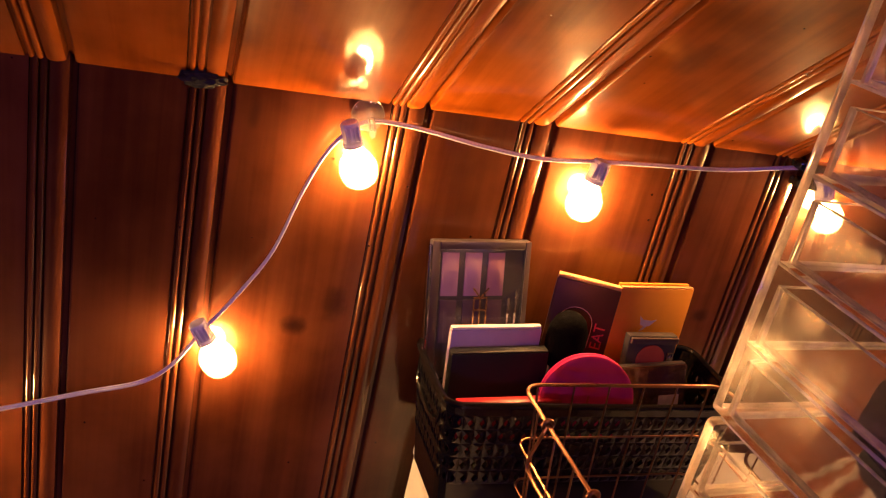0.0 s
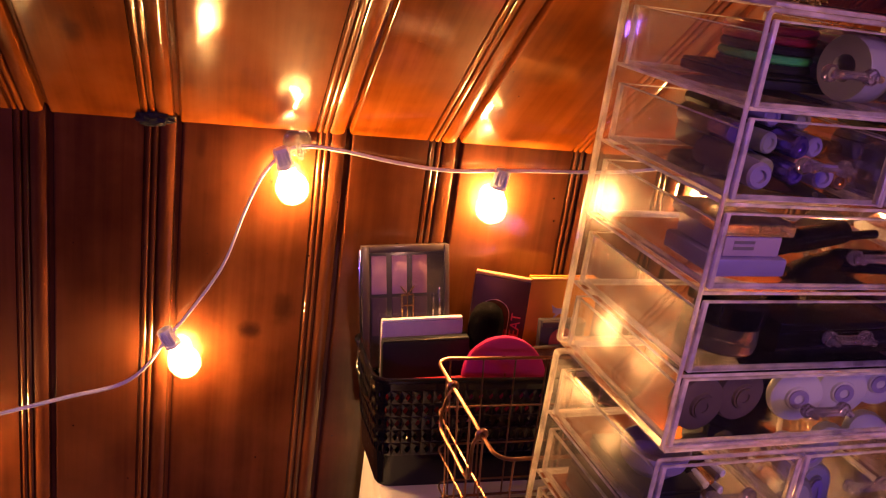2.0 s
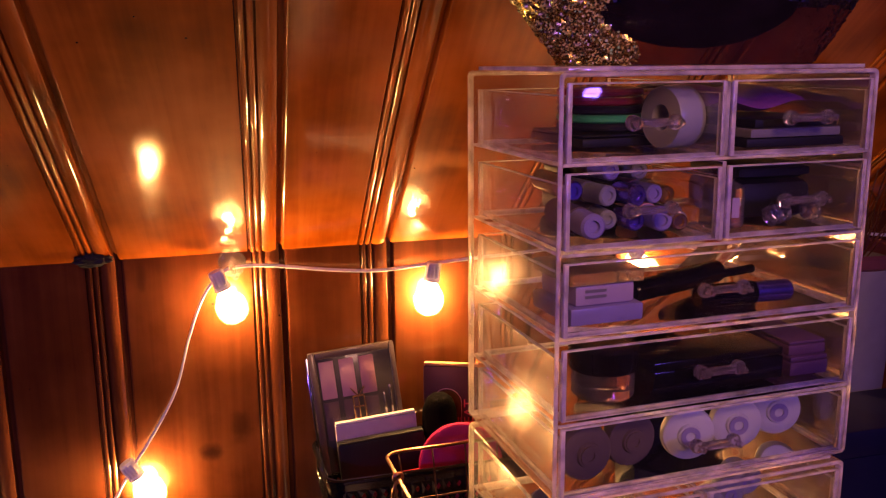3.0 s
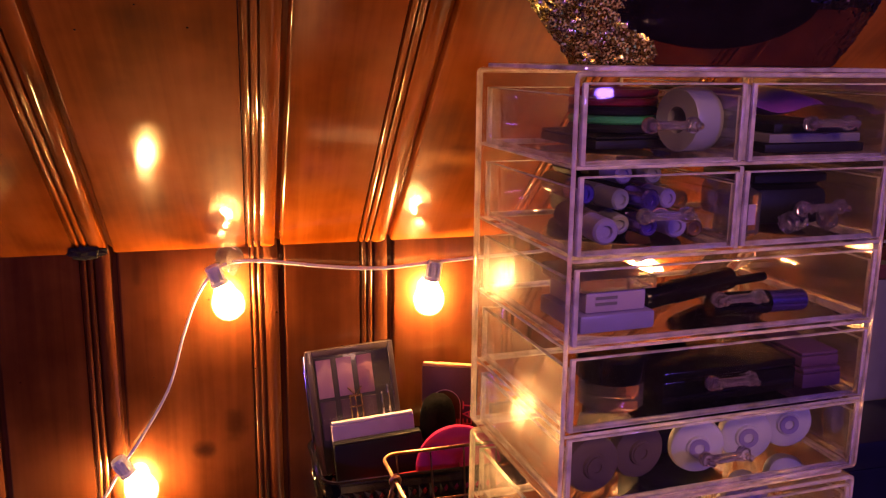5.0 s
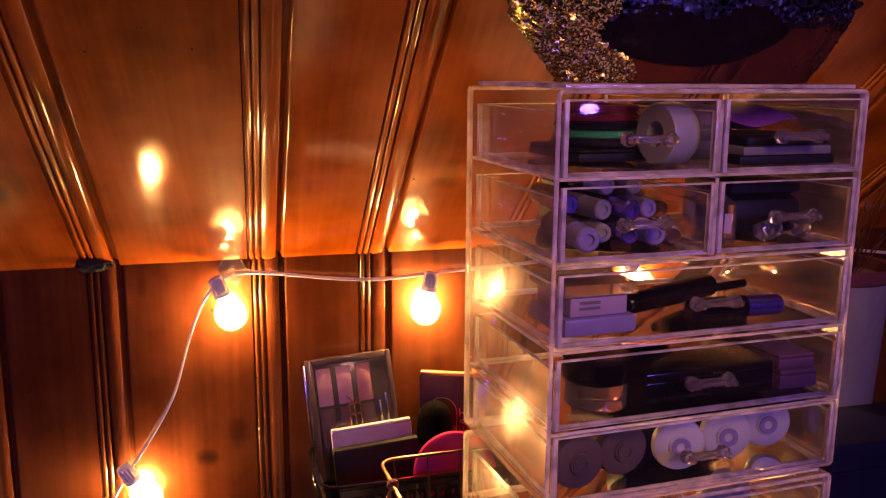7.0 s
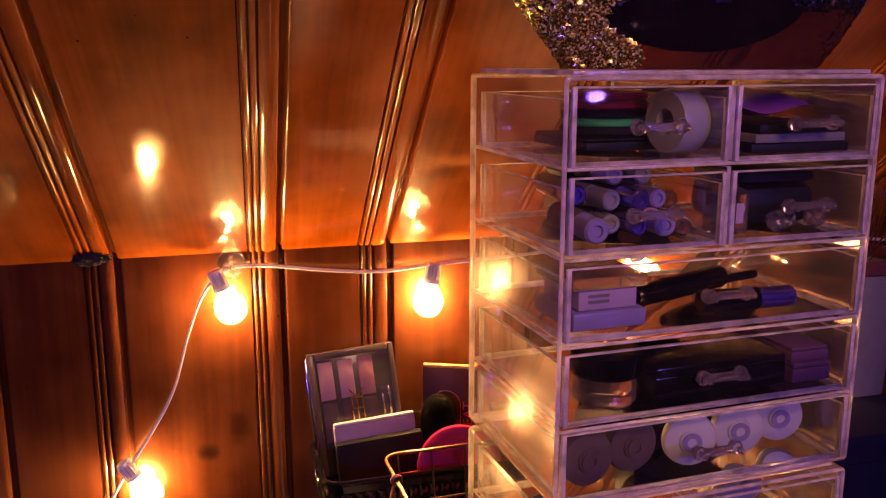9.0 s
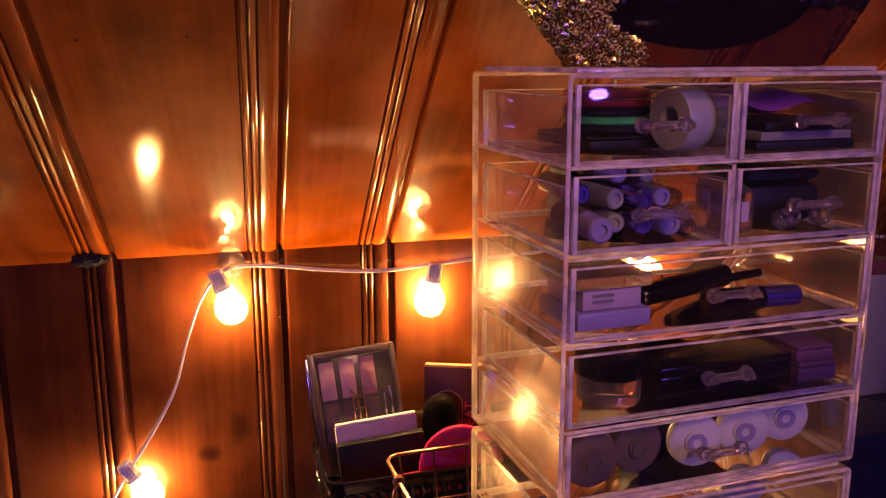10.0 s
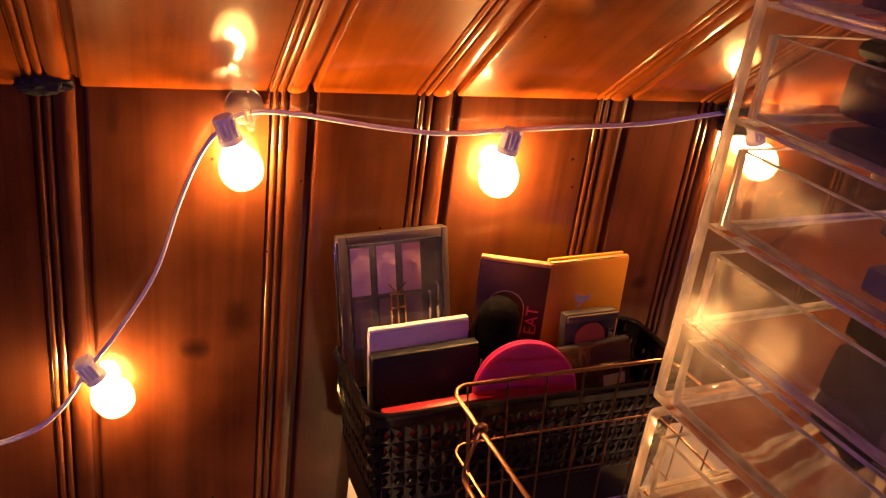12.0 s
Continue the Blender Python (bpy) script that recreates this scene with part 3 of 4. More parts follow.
def tower(z):
    """A clear case with two rows of half drawers over three wide ones."""
    t = thing("drawer_tower", Matrix.Translation((0, 0, z)) @ T_AT, "clear acrylic cosmetics drawer tower full of make-up", "drawer tower", "stacked drawer towers")
    bm = bmesh.new()
    zo, h = 0.003, TH - 0.006
    # across the wall of the case: outer face, round front lip, short inner face, round back lip
    across = [(0, TD - T / 2), (0, T / 2)] + [(T / 2 - T / 2 * math.cos(radians(a)), T / 2 - T / 2 * math.sin(radians(a))) for a in range(30, 180, 30)] + [(T, T / 2), (T, 0.006)]
    back = [(T, TD - 0.006), (T, TD - T / 2)] + [(T / 2 + T / 2 * math.cos(radians(a)), TD - T / 2 + T / 2 * math.sin(radians(a))) for a in range(30, 180, 30)] + [(0, TD - T / 2)]
    for line in (across, back):
        rings = [[bm.verts.new((x + off, y, zo + q + off)) for x, q in rounded(TW - 2 * off, h - 2 * off, 0.0042 - 0.5 * off)] for off, y in line]
        k = len(rings[0])
        for a in range(len(rings) - 1):
            for i in range(k):
                j = (i + 1) % k
                f = bm.faces.new((rings[a][i], rings[a][j], rings[a + 1][j], rings[a + 1][i]))
                f.material_index = 0 if line is across and a == 0 else 1
    bmesh.ops.remove_doubles(bm, verts=bm.verts, dist=0.00005)
    case = part("case", bm, [M_GLARE, M_EDGE], t, "clear acrylic outer case")
    both = [M_ACRYL, M_EDGE]
    part("back_panel", slab(T + 0.0003, TD - T - 0.0003, zo + T + 0.0003, TW - T - 0.0003, TD - 0.0003, TH - 0.003 - T - 0.0003), both, t)
    for r in range(1, 5):
        part("shelf", slab(T + 0.0002, 0.001, r * ROW - 0.0012, TW - T - 0.0002, TD - T - 0.001, r * ROW + 0.0012), both, t)
    for r in (3, 4):
        part("divider", slab(TW / 2 - 0.0015, 0.001, r * ROW + 0.002, TW / 2 + 0.0015, TD - T - 0.001, (r + 1) * ROW - (0.002 if r == 3 else 0.008)), both, t)
    part("lid_plate", slab(0.008, 0.006, TH - 0.0028, TW - 0.008, TD - 0.004, TH), both, t, "raised plate on the lid")
    for x in (0.012, TW - 0.018):
        for y in (0.012, TD - 0.018):
            part("foot", box(x, y, 0, x + 0.006, y + 0.006, 0.0028), M_EDGE, t, smooth=False)
    kinds = {}
    for w in (TW - 2 * T - 0.004, (TW - 2 * T) / 2 - 0.0045):
        kinds[w] = [(n_, mesh_of(n_, b_, M_EDGE if n_ == "edge_bar" else [M_SIDE, M_EDGE] if n_ == "side_panel" else both, True, 40)) for n_, b_ in drawer_panels(w, ROW - 0.008, TD - 0.010)]
    pull = mesh_of("handle", dumbbell(), M_CRYSTAL, True)
    for r in range(5):
        zz = r * ROW + (0.0062 if r == 0 else 0.003) - (0.002 if r == 4 else 0)
        w = TW - 2 * T - 0.004 if r < 3 else (TW - 2 * T) / 2 - 0.0045
        for x in (T + 0.002,) if r < 3 else (T + 0.002, TW / 2 + 0.0025):
            d = new("drawer")
            d.empty_display_size = 0.02
            d.parent, d.matrix_local = t, pose(x, 0.0, zz)
            for n_, me in kinds[w]:
                p = new(n_, me)
                p.parent = d
            p = new("handle", pull)
            p.parent, p.matrix_local = d, pose(w / 2 + 0.002, -0.0003, 0.0245) @ Matrix.Scale(0.84, 4)
    return t


tower(DESK)
tower(DESK + TH)


# ---------------------------------------------------------------- make-up inside the drawers
def in_drawer(tower_index, row, x, y, z=0.0, rx=0, ry=0, rz=0):
    """A pose on the floor of a drawer, in metres from the tower's front left corner."""
    floor = DESK + tower_index * TH + row * ROW + (0.0062 if row == 0 else 0.003) + T + 0.0002 - (0.002 if row == 4 else 0)
    return T_AT @ pose(x, y, floor + z, rx, ry, rz)


def rod(name, m, length, radius, material, tip, label, category, group="", cap=0.35):
    """A tube, pencil or lipstick lying along its local y, with a cap."""
    t = thing(name, m, label, category, group)
    r = radius
    k = length * (1 - cap)
    body = lathe([(0, 0), (r * 0.85, 0), (r, r * 0.15), (r, k), (0, k)], 18)
    body.transform(Matrix.Translation((0, length, r)) @ Matrix.Rotation(math.pi / 2, 4, "X"))
    part("body", body, material, t)
    top = lathe([(0, k + 0.0003), (r * 0.92, k + 0.0003), (r * 0.92, length - r * 0.2), (r * 0.75, length), (r * 0.45, length), (r * 0.4, length - r * 0.25), (0, length - r * 0.25)], 18)
    top.transform(Matrix.Translation((0, length, r)) @ Matrix.Rotation(math.pi / 2, 4, "X"))
    part("cap", top, tip, t)
    return t


def carton(name, m, w, d, h, material, label, category, lid=None, bevel=0.0015, group=""):
    t = thing(name, m, label, category, group)
    part("body", box(0, 0, 0, w, d, h * 0.72, bevel), material, t)
    part("lid", box(0.0004, 0.0004, h * 0.72 + 0.0003, w - 0.0004, d - 0.0004, h, bevel), lid or material, t)
    return t


def wheel(m, radius, width, material, hub, label, category, group):
    """A round compact standing on its edge, face to -y, with a stepped hub."""
    t = thing("round_compact", m, label, category, group)
    r = radius
    body = lathe([(0, 0), (r * 0.42, 0), (r * 0.46, 0.002), (r * 0.80, 0.002), (r * 0.95, 0.0035), (r, 0.007), (r, width - 0.004), (r * 0.93, width), (0, width)], 36)
    body.transform(Matrix.Translation((0, width, r)) @ Matrix.Rotation(math.pi / 2, 4, "X") @ Matrix.Translation((0, 0, 0)))
    body.transform(Matrix.Translation((0, width, 0)) @ Matrix.Diagonal((1, -1, 1, 1)))
    part("body", body, material, t)
    ring = lathe([(r * 0.18, -0.0012), (r * 0.36, -0.0012), (r * 0.36, -0.0002), (r * 0.18, -0.0002), (r * 0.18, -0.0012)], 28)
    ring.transform(Matrix.Translation((0, 0, r)) @ Matrix.Rotation(-math.pi / 2, 4, "X"))
    part("hub", ring, hub, t)
    return t


def drawer_contents():
    up = 1
    # bottom drawer: felt puffs and white compacts
    for k, x in enumerate((0.032, 0.073)):
        wheel(in_drawer(up, 0, x, 0.009 + 0.010 * k, rz=4), 0.0205, 0.014, M_TAUPE, M_TAUPE, "taupe felt powder puff standing in the drawer", "powder puff", "powder puffs")
    for k, (x, y) in enumerate(((0.116, 0.014), (0.161, 0.019), (0.206, 0.030))):
        wheel(in_drawer(up, 0, x, y, rz=-14), 0.0202, 0.012, M_PALE, M_LILAC, "round white compact with a ringed hub", "compact", "white compacts")
    carton("flat_palette", in_drawer(up, 0, 0.130, 0.112, rz=1), 0.09, 0.030, 0.030, M_NAVY, "flat dark palette lying in the drawer", "palette")
    # second drawer: black jar, black box, plum boxes
    j = thing("jar", in_drawer(up, 1, 0.054, 0.034), "black lidded round jar with a glossy top", "jar")
    part("body", lathe([(0, 0), (0.021, 0), (0.0225, 0.002), (0.0225, 0.020), (0, 0.020)], 32), M_CRYSTAL, j, "clear glass base")
    part("lid", lathe([(0, 0.0203), (0.0245, 0.0203), (0.025, 0.022), (0.025, 0.036), (0.0225, 0.0385), (0, 0.039)], 32), M_BLACK, j)
    rod("lipstick", in_drawer(up, 1, 0.090, 0.052, 0.0245, rz=-62), 0.055, 0.008, M_GOLD, M_BLACK, "gold and black lipstick on top of a box", "lipstick")
    carton("gift_box", in_drawer(up, 1, 0.083, 0.014, rz=1), 0.112, 0.105, 0.024, M_BLACK, "glossy black cardboard box", "box")
    carton("gift_box", in_drawer(up, 1, 0.200, 0.014, rz=-1), 0.034, 0.120, 0.015, M_PLUMPAPER, "plum cardboard box under another", "box", group="plum boxes")
    carton("gift_box", in_drawer(up, 1, 0.200, 0.017, 0.0153, rz=-1.5), 0.033, 0.112, 0.011, M_PLUMPAPER, "plum cardboard box stacked on another", "box", group="plum boxes")
    # third drawer: lilac box with clear lid, mascara, brush, clear wedge
    b = thing("trinket_box", in_drawer(up, 2, 0.0165, 0.012, rz=1), "lilac box with a clear lid", "box")
    part("base", box(0, 0, 0, 0.056, 0.06, 0.0125, 0.002), M_LILAC, b)
    part("insert", box(0.005, 0.003, 0.0128, 0.050, 0.056, 0.027, 0.002), M_WHITECARD, b)
    for k in range(2):
        part("printed_bar", box(0.012, 0.0024, 0.018 + 0.004 * k, 0.028, 0.0029, 0.020 + 0.004 * k), M_GREY, b, smooth=False)
    part("lid", box(0.0, 0, 0.0275, 0.056, 0.06, 0.0365, 0.0015), M_CRYSTAL, b, "clear plastic lid", smooth=False)
    rod("mascara", in_drawer(up, 2, 0.084, 0.050, rz=-70), 0.105, 0.009, M_BLACK, M_BLACK, "black mascara tube lying in the drawer", "mascara", "tubes")
    rod("mascara", in_drawer(up, 2, 0.198, 0.020, rz=86), 0.075, 0.0085, M_BLACK, M_PURPLE, "black tube with a shiny purple metal cap", "mascara", "tubes", cap=0.4)
    rod("brow_pencil", in_drawer(up, 2, 0.155, 0.075, 0.004, rz=-78), 0.065, 0.0035, M_BLACK, M_GREY, "thin black brow pencil", "pencil", cap=0.2)
    w = bmesh.new()
    a = [w.verts.new(p) for p in ((0, 0, 0), (0.035, 0, 0.030), (0.060, 0, 0.026))]
    c = [w.verts.new(p) for p in ((0, 0.03, 0), (0.035, 0.03, 0.030), (0.060, 0.03, 0.026))]
    w.faces.new(a), w.faces.new(c[::-1])
    for i in range(3):
        w.faces.new((a[i], a[(i + 1) % 3], c[(i + 1) % 3], c[i]))
    solo("clear_wedge", w, M_CRYSTAL, in_drawer(up, 2, 0.168, 0.095, 0.0, ry=0), "clear plastic display wedge leaning in the drawer", "display wedge", smooth=False)
    # fourth row, left: lipsticks with their ends to the front
    rnd = random.Random(4)
    spots = [(0.020, 0.010, 0, 0.0095), (0.047, 0.040, 0, 0.0075), (0.062, 0.028, 0, 0.0075), (0.078, 0.020, 0, 0.0085), (0.092, 0.020, 0, 0.0065), (0.105, 0.030, 0, 0.0062),
             (0.050, 0.045, 0.0155, 0.008), (0.067, 0.035, 0.0155, 0.0085), (0.085, 0.042, 0.016, 0.0075), (0.101, 0.050, 0.0135, 0.0075), (0.060, 0.060, 0.031, 0.0075), (0.078, 0.052, 0.032, 0.0072), (0.025, 0.05, 0.0195, 0.008)]
    for k, (x, y, z, r) in enumerate(spots):
        x = min(0.011 + x, 0.110)
        mat, tip = ((M_TAUPE, M_LILAC), (M_GREY, M_SHADEWHITE), (M_BLACK, M_PURPLE), (M_PANROSE, M_LILAC), (M_GREY, M_GOLD))[k % 5]
        rod("lipstick", in_drawer(up, 3, x, y, z, rz=rnd.uniform(-9, 9)), 0.07, r, mat, tip, "small lipstick tube with its end to the drawer front", "lipstick", "lipsticks in the drawer")
    # fourth row, right: dark bottles, a black clutch
    bt = thing("bottle", in_drawer(up, 3, 0.143, 0.030), "smoky grey bottle with a small pale label", "bottle")
    part("body", lathe([(0, 0), (0.0145, 0), (0.0155, 0.001), (0.0155, 0.028), (0.008, 0.032), (0.008, 0.034), (0, 0.034)], 28), M_CRYSTAL, bt)
    part("lid", lathe([(0, 0.0343), (0.009, 0.0343), (0.009, 0.0425), (0, 0.0425)], 24), M_BLACK, bt)
    part("label", box(-0.003, -0.0163, 0.008, 0.003, -0.0158, 0.022), M_WHITECARD, bt, "pale label")
    carton("clutch", in_drawer(up, 3, 0.163, 0.040, 0, rz=-2), 0.066, 0.070, 0.040, M_NAVY, "black padded clutch with rounded edges", "clutch", bevel=0.008)
    for x, y in ((0.176, 0.016), (0.190, 0.024), (0.212, 0.020)):
        g = bmesh.new()
        bmesh.ops.create_icosphere(g, subdivisions=1, radius=0.0085)
        solo("crystal_stone", g, M_CRYSTAL, in_drawer(up, 3, x, y, 0.0075, rz=20 * x), "clear faceted plastic stone", "stone", "crystal stones", smooth=False)
    # top row, left: rainbow hair rings and a white roll
    bands = [(M_NAVY, 0.0), (M_GREEN, 0.0062), (M_NAVY, 0.0124), (M_RED, 0.0186), (M_RED, 0.0248)]
    rb = thing("hair_rings", in_drawer(up, 4, 0.078, 0.094, 0.0128), "stack of red, green and dark hair rings", "hair rings")
    for mat, off in bands:
        part("ring", tube([(0.029 * math.cos(2 * math.pi * k / 36), 0.029 * math.sin(2 * math.pi * k / 36), off) for k in range(36)], 0.003, 8, closed=True), mat, rb)
    roll = thing("tape_roll", in_drawer(up, 4, 0.0925, 0.034, 0.0215, rz=8), "white roll of tape standing on edge", "tape roll")
    body = lathe([(0.009, 0), (0.0205, 0), (0.0212, 0.001), (0.0212, 0.021), (0.0205, 0.022), (0.009, 0.022), (0.009, 0)], 32)
    body.transform(Matrix.Rotation(math.pi / 2, 4, "Y"))
    part("body", body, M_SHADEWHITE, roll)
    carton("flat_palette", in_drawer(up, 4, 0.046, 0.058, rz=1), 0.064, 0.085, 0.009, M_NAVY, "flat black palette under hair rings", "palette")
    # top row, right: purple pouch on a stack of pads
    for k in range(3):
        solo("paper_pad", box(0, 0, 0, 0.080 - 0.004 * k, 0.085, 0.0062, 0.001), (M_NAVY, M_GREY, M_NAVY)[k], in_drawer(up, 4, 0.149 + 0.003 * k, 0.014, 0.0066 * k, rz=-2 + 2 * k), "thin dark pad with pale page edges", "pad", "stacked pads")
    pz = bmesh.new()
    n_ = 14
    grid = [[[pz.verts.new((0.092 * i / n_, 0.09 * j / n_, s * (0.010 * (math.sin(math.pi * i / n_) * math.sin(math.pi * j / n_)) ** 0.5) + 0.003 * math.sin(9 * i / n_))) for j in range(n_ + 1)] for i in range(n_ + 1)] for s in (1, -0.5)]
    for g in grid:
        for i in range(n_):
            for k in range(n_):
                pz.faces.new((g[i][k], g[i + 1][k], g[i + 1][k + 1], g[i][k + 1]))
    bmesh.ops.remove_doubles(pz, verts=pz.verts, dist=0.0002)
    solo("pouch", pz, M_PURPLECLOTH, in_drawer(up, 4, 0.137, 0.045, 0.0275, rx=4), "soft purple pouch lying on pads", "pouch")
    # black fillers added at the back of the small drawers to darken their insides
    for row, x, y, w, d in ((3, 0.056, 0.112, 0.058, 0.038), (4, 0.137, 0.132, 0.094, 0.020)):
        carton("dark_filler", in_drawer(up, row, x, y), w, d, 0.041, M_NAVY, "black filler added to darken the back of a drawer", "bag", bevel=0.006, group="black cosmetics bags")
    # lower tower: blue dish and dark odds, white pads
    low = 0
    dish = thing("dish", in_drawer(low, 4, 0.034, 0.050, 0.012), "round blue plastic dish", "dish")
    part("body", lathe([(0, 0), (0.016, 0), (0.024, 0.008), (0.026, 0.020), (0.0248, 0.020), (0.0225, 0.009), (0.015, 0.002), (0, 0.002)], 32), M_LILAC, dish)
    carton("gift_box", in_drawer(low, 4, 0.010, 0.020, rz=0), 0.05, 0.08, 0.0115, M_NAVY, "dark flat box under a dish", "box")
    for k in range(5):
        rod("brush", in_drawer(low, 4, 0.066 + 0.008 * k, 0.03 + 0.004 * k, 0.0, rz=-8 + 5 * k), 0.09, 0.0035, M_BLACK, (M_TAUPE, M_WHITE, M_GOLD)[k % 3], "thin dark make-up brush", "brush", "brushes", cap=0.2)
    for k in range(3):
        wheel(in_drawer(low, 4, 0.150 + 0.028 * k, 0.03 + 0.015 * k, rz=-10), 0.014, 0.012, M_SHADEWHITE, M_LILAC, "small round white compact", "compact", "white compacts below")
    carton("gift_box", in_drawer(low, 3, 0.015, 0.03), 0.09, 0.10, 0.030, M_TAUPE, "brown cardboard box in a lower drawer", "box")
    carton("gift_box", in_drawer(low, 3, 0.135, 0.03), 0.08, 0.10, 0.034, M_PLUMPAPER, "plum cardboard box in a lower drawer", "box")
    carton("gift_box", in_drawer(low, 2, 0.015, 0.03), 0.12, 0.10, 0.030, M_NAVY, "dark cardboard box in a lower drawer", "box")


M_PALE = plain("pale_compact_plastic", (0.60, 0.60, 0.66), 0.3)
M_PURPLECLOTH = plain("purple_satin", (0.30, 0.08, 0.36), 0.4, scale=30)
drawer_contents()


# ---------------------------------------------------------------- woven black basket
def woven_wall(bm, a, b, h, cells, rows, solid, taper_a, taper_b):
    """One side of the basket from a to b, with rows of lozenge holes above a solid foot; the top leans out."""
    a, b = Vector(a), Vector(b)

    def at(u, v):
        top = a.lerp(b, u)
        low = Vector(taper_a).lerp(Vector(taper_b), u)
        p = low.lerp(top, v / h)
        return Vector((p.x, p.y, v))

    zs = [0, solid] + [solid + (h - 0.012 - solid) * (k + 1) / rows for k in range(rows)] + [h]
    for i in range(cells):
        u0, u1 = i / cells, (i + 1) / cells
        um = (u0 + u1) / 2
        for k in range(len(zs) - 1):
            v0, v1 = zs[k], zs[k + 1]
            c = [bm.verts.new(at(u0, v0)), bm.verts.new(at(u1, v0)), bm.verts.new(at(u1, v1)), bm.verts.new(at(u0, v1))]
            if k == 0 or k == len(zs) - 2:
                bm.faces.new(c)
                continue
            du, dv, vm = (u1 - u0) * 0.30, (v1 - v0) * 0.30, (v0 + v1) / 2
            shift = (u1 - u0) * (0.12 if k % 2 else -0.12)
            d = [bm.verts.new(at(um + shift, vm - dv)), bm.verts.new(at(um + du + shift, vm)), bm.verts.new(at(um + shift, vm + dv)), bm.verts.new(at(um - du + shift, vm))]
            n_ = Vector(((b - a).y, -(b - a).x, 0)).normalized()
            for v in d:
                v.co += n_ * 0.0012
            bm.faces.new((c[0], c[1], d[0]))
            bm.faces.new((c[1], c[2], d[1]))
            bm.faces.new((c[2], c[3], d[2]))
            bm.faces.new((c[3], c[0], d[3]))
            bm.faces.new((c[0], d[0], d[3]))
            bm.faces.new((c[1], d[1], d[0]))
            bm.faces.new((c[2], d[2], d[1]))
            bm.faces.new((c[3], d[3], d[2]))


BASKET = pose(0.219, 0.693, DESK, 0, 0, 4.5)
BW, BD, BH = 0.335, 0.120, 0.139


def black_basket():
    t = thing("plastic_basket", BASKET, "black woven-look plastic basket full of make-up palettes", "basket")
    inset = 0.020
    top = rounded(BW, BD, 0.018, 3)
    low = [(inset + x * (BW - 2 * inset) / BW, 0.006 + y * (BD - 0.012) / BD) for x, y in top]
    bm = bmesh.new()
    k = len(top)
    for i in range(k):
        j = (i + 1) % k
        length = (Vector(top[i]) - Vector(top[j])).length
        woven_wall(bm, (*top[i], 0), (*top[j], 0), BH, max(1, round(length / 0.0125)), 5, 0.042, (*low[i], 0), (*low[j], 0))
    bmesh.ops.remove_doubles(bm, verts=bm.verts, dist=0.0003)
    body = part("woven_wall", bm, M_BLACK, t, "glossy black wall with rows of lozenge holes", smooth=False)
    so = body.modifiers.new("thickness", "SOLIDIFY")
    so.thickness, so.offset = 0.0022, -1
    floor = bmesh.new()
    vs = [floor.verts.new((x, y, z)) for z in (0.0, 0.003) for x, y in low]
    floor.faces.new(vs[:k]), floor.faces.new(vs[k:])
    for i in range(k):
        floor.faces.new((vs[i], vs[(i + 1) % k], vs[k + (i + 1) % k], vs[k + i]))
    part("floor", floor, M_BLACK, t)
    part("rim", tube([(x, y, BH) for x, y in rounded(BW, BD, 0.018, 5)], 0.0034, 8, closed=True), M_BLACK, t, "rolled black rim")
    for x in (0.004, BW - 0.004):
        grip = tube(spline([(x, 0.022, BH - 0.004), (x, 0.024, BH - 0.034), (x, BD / 2, BH - 0.042), (x, BD - 0.024, BH - 0.034), (x, BD - 0.022, BH - 0.004)], 8), 0.003)
        part("handle", grip, M_BLACK, t, "rounded grip under the rim")


black_basket()


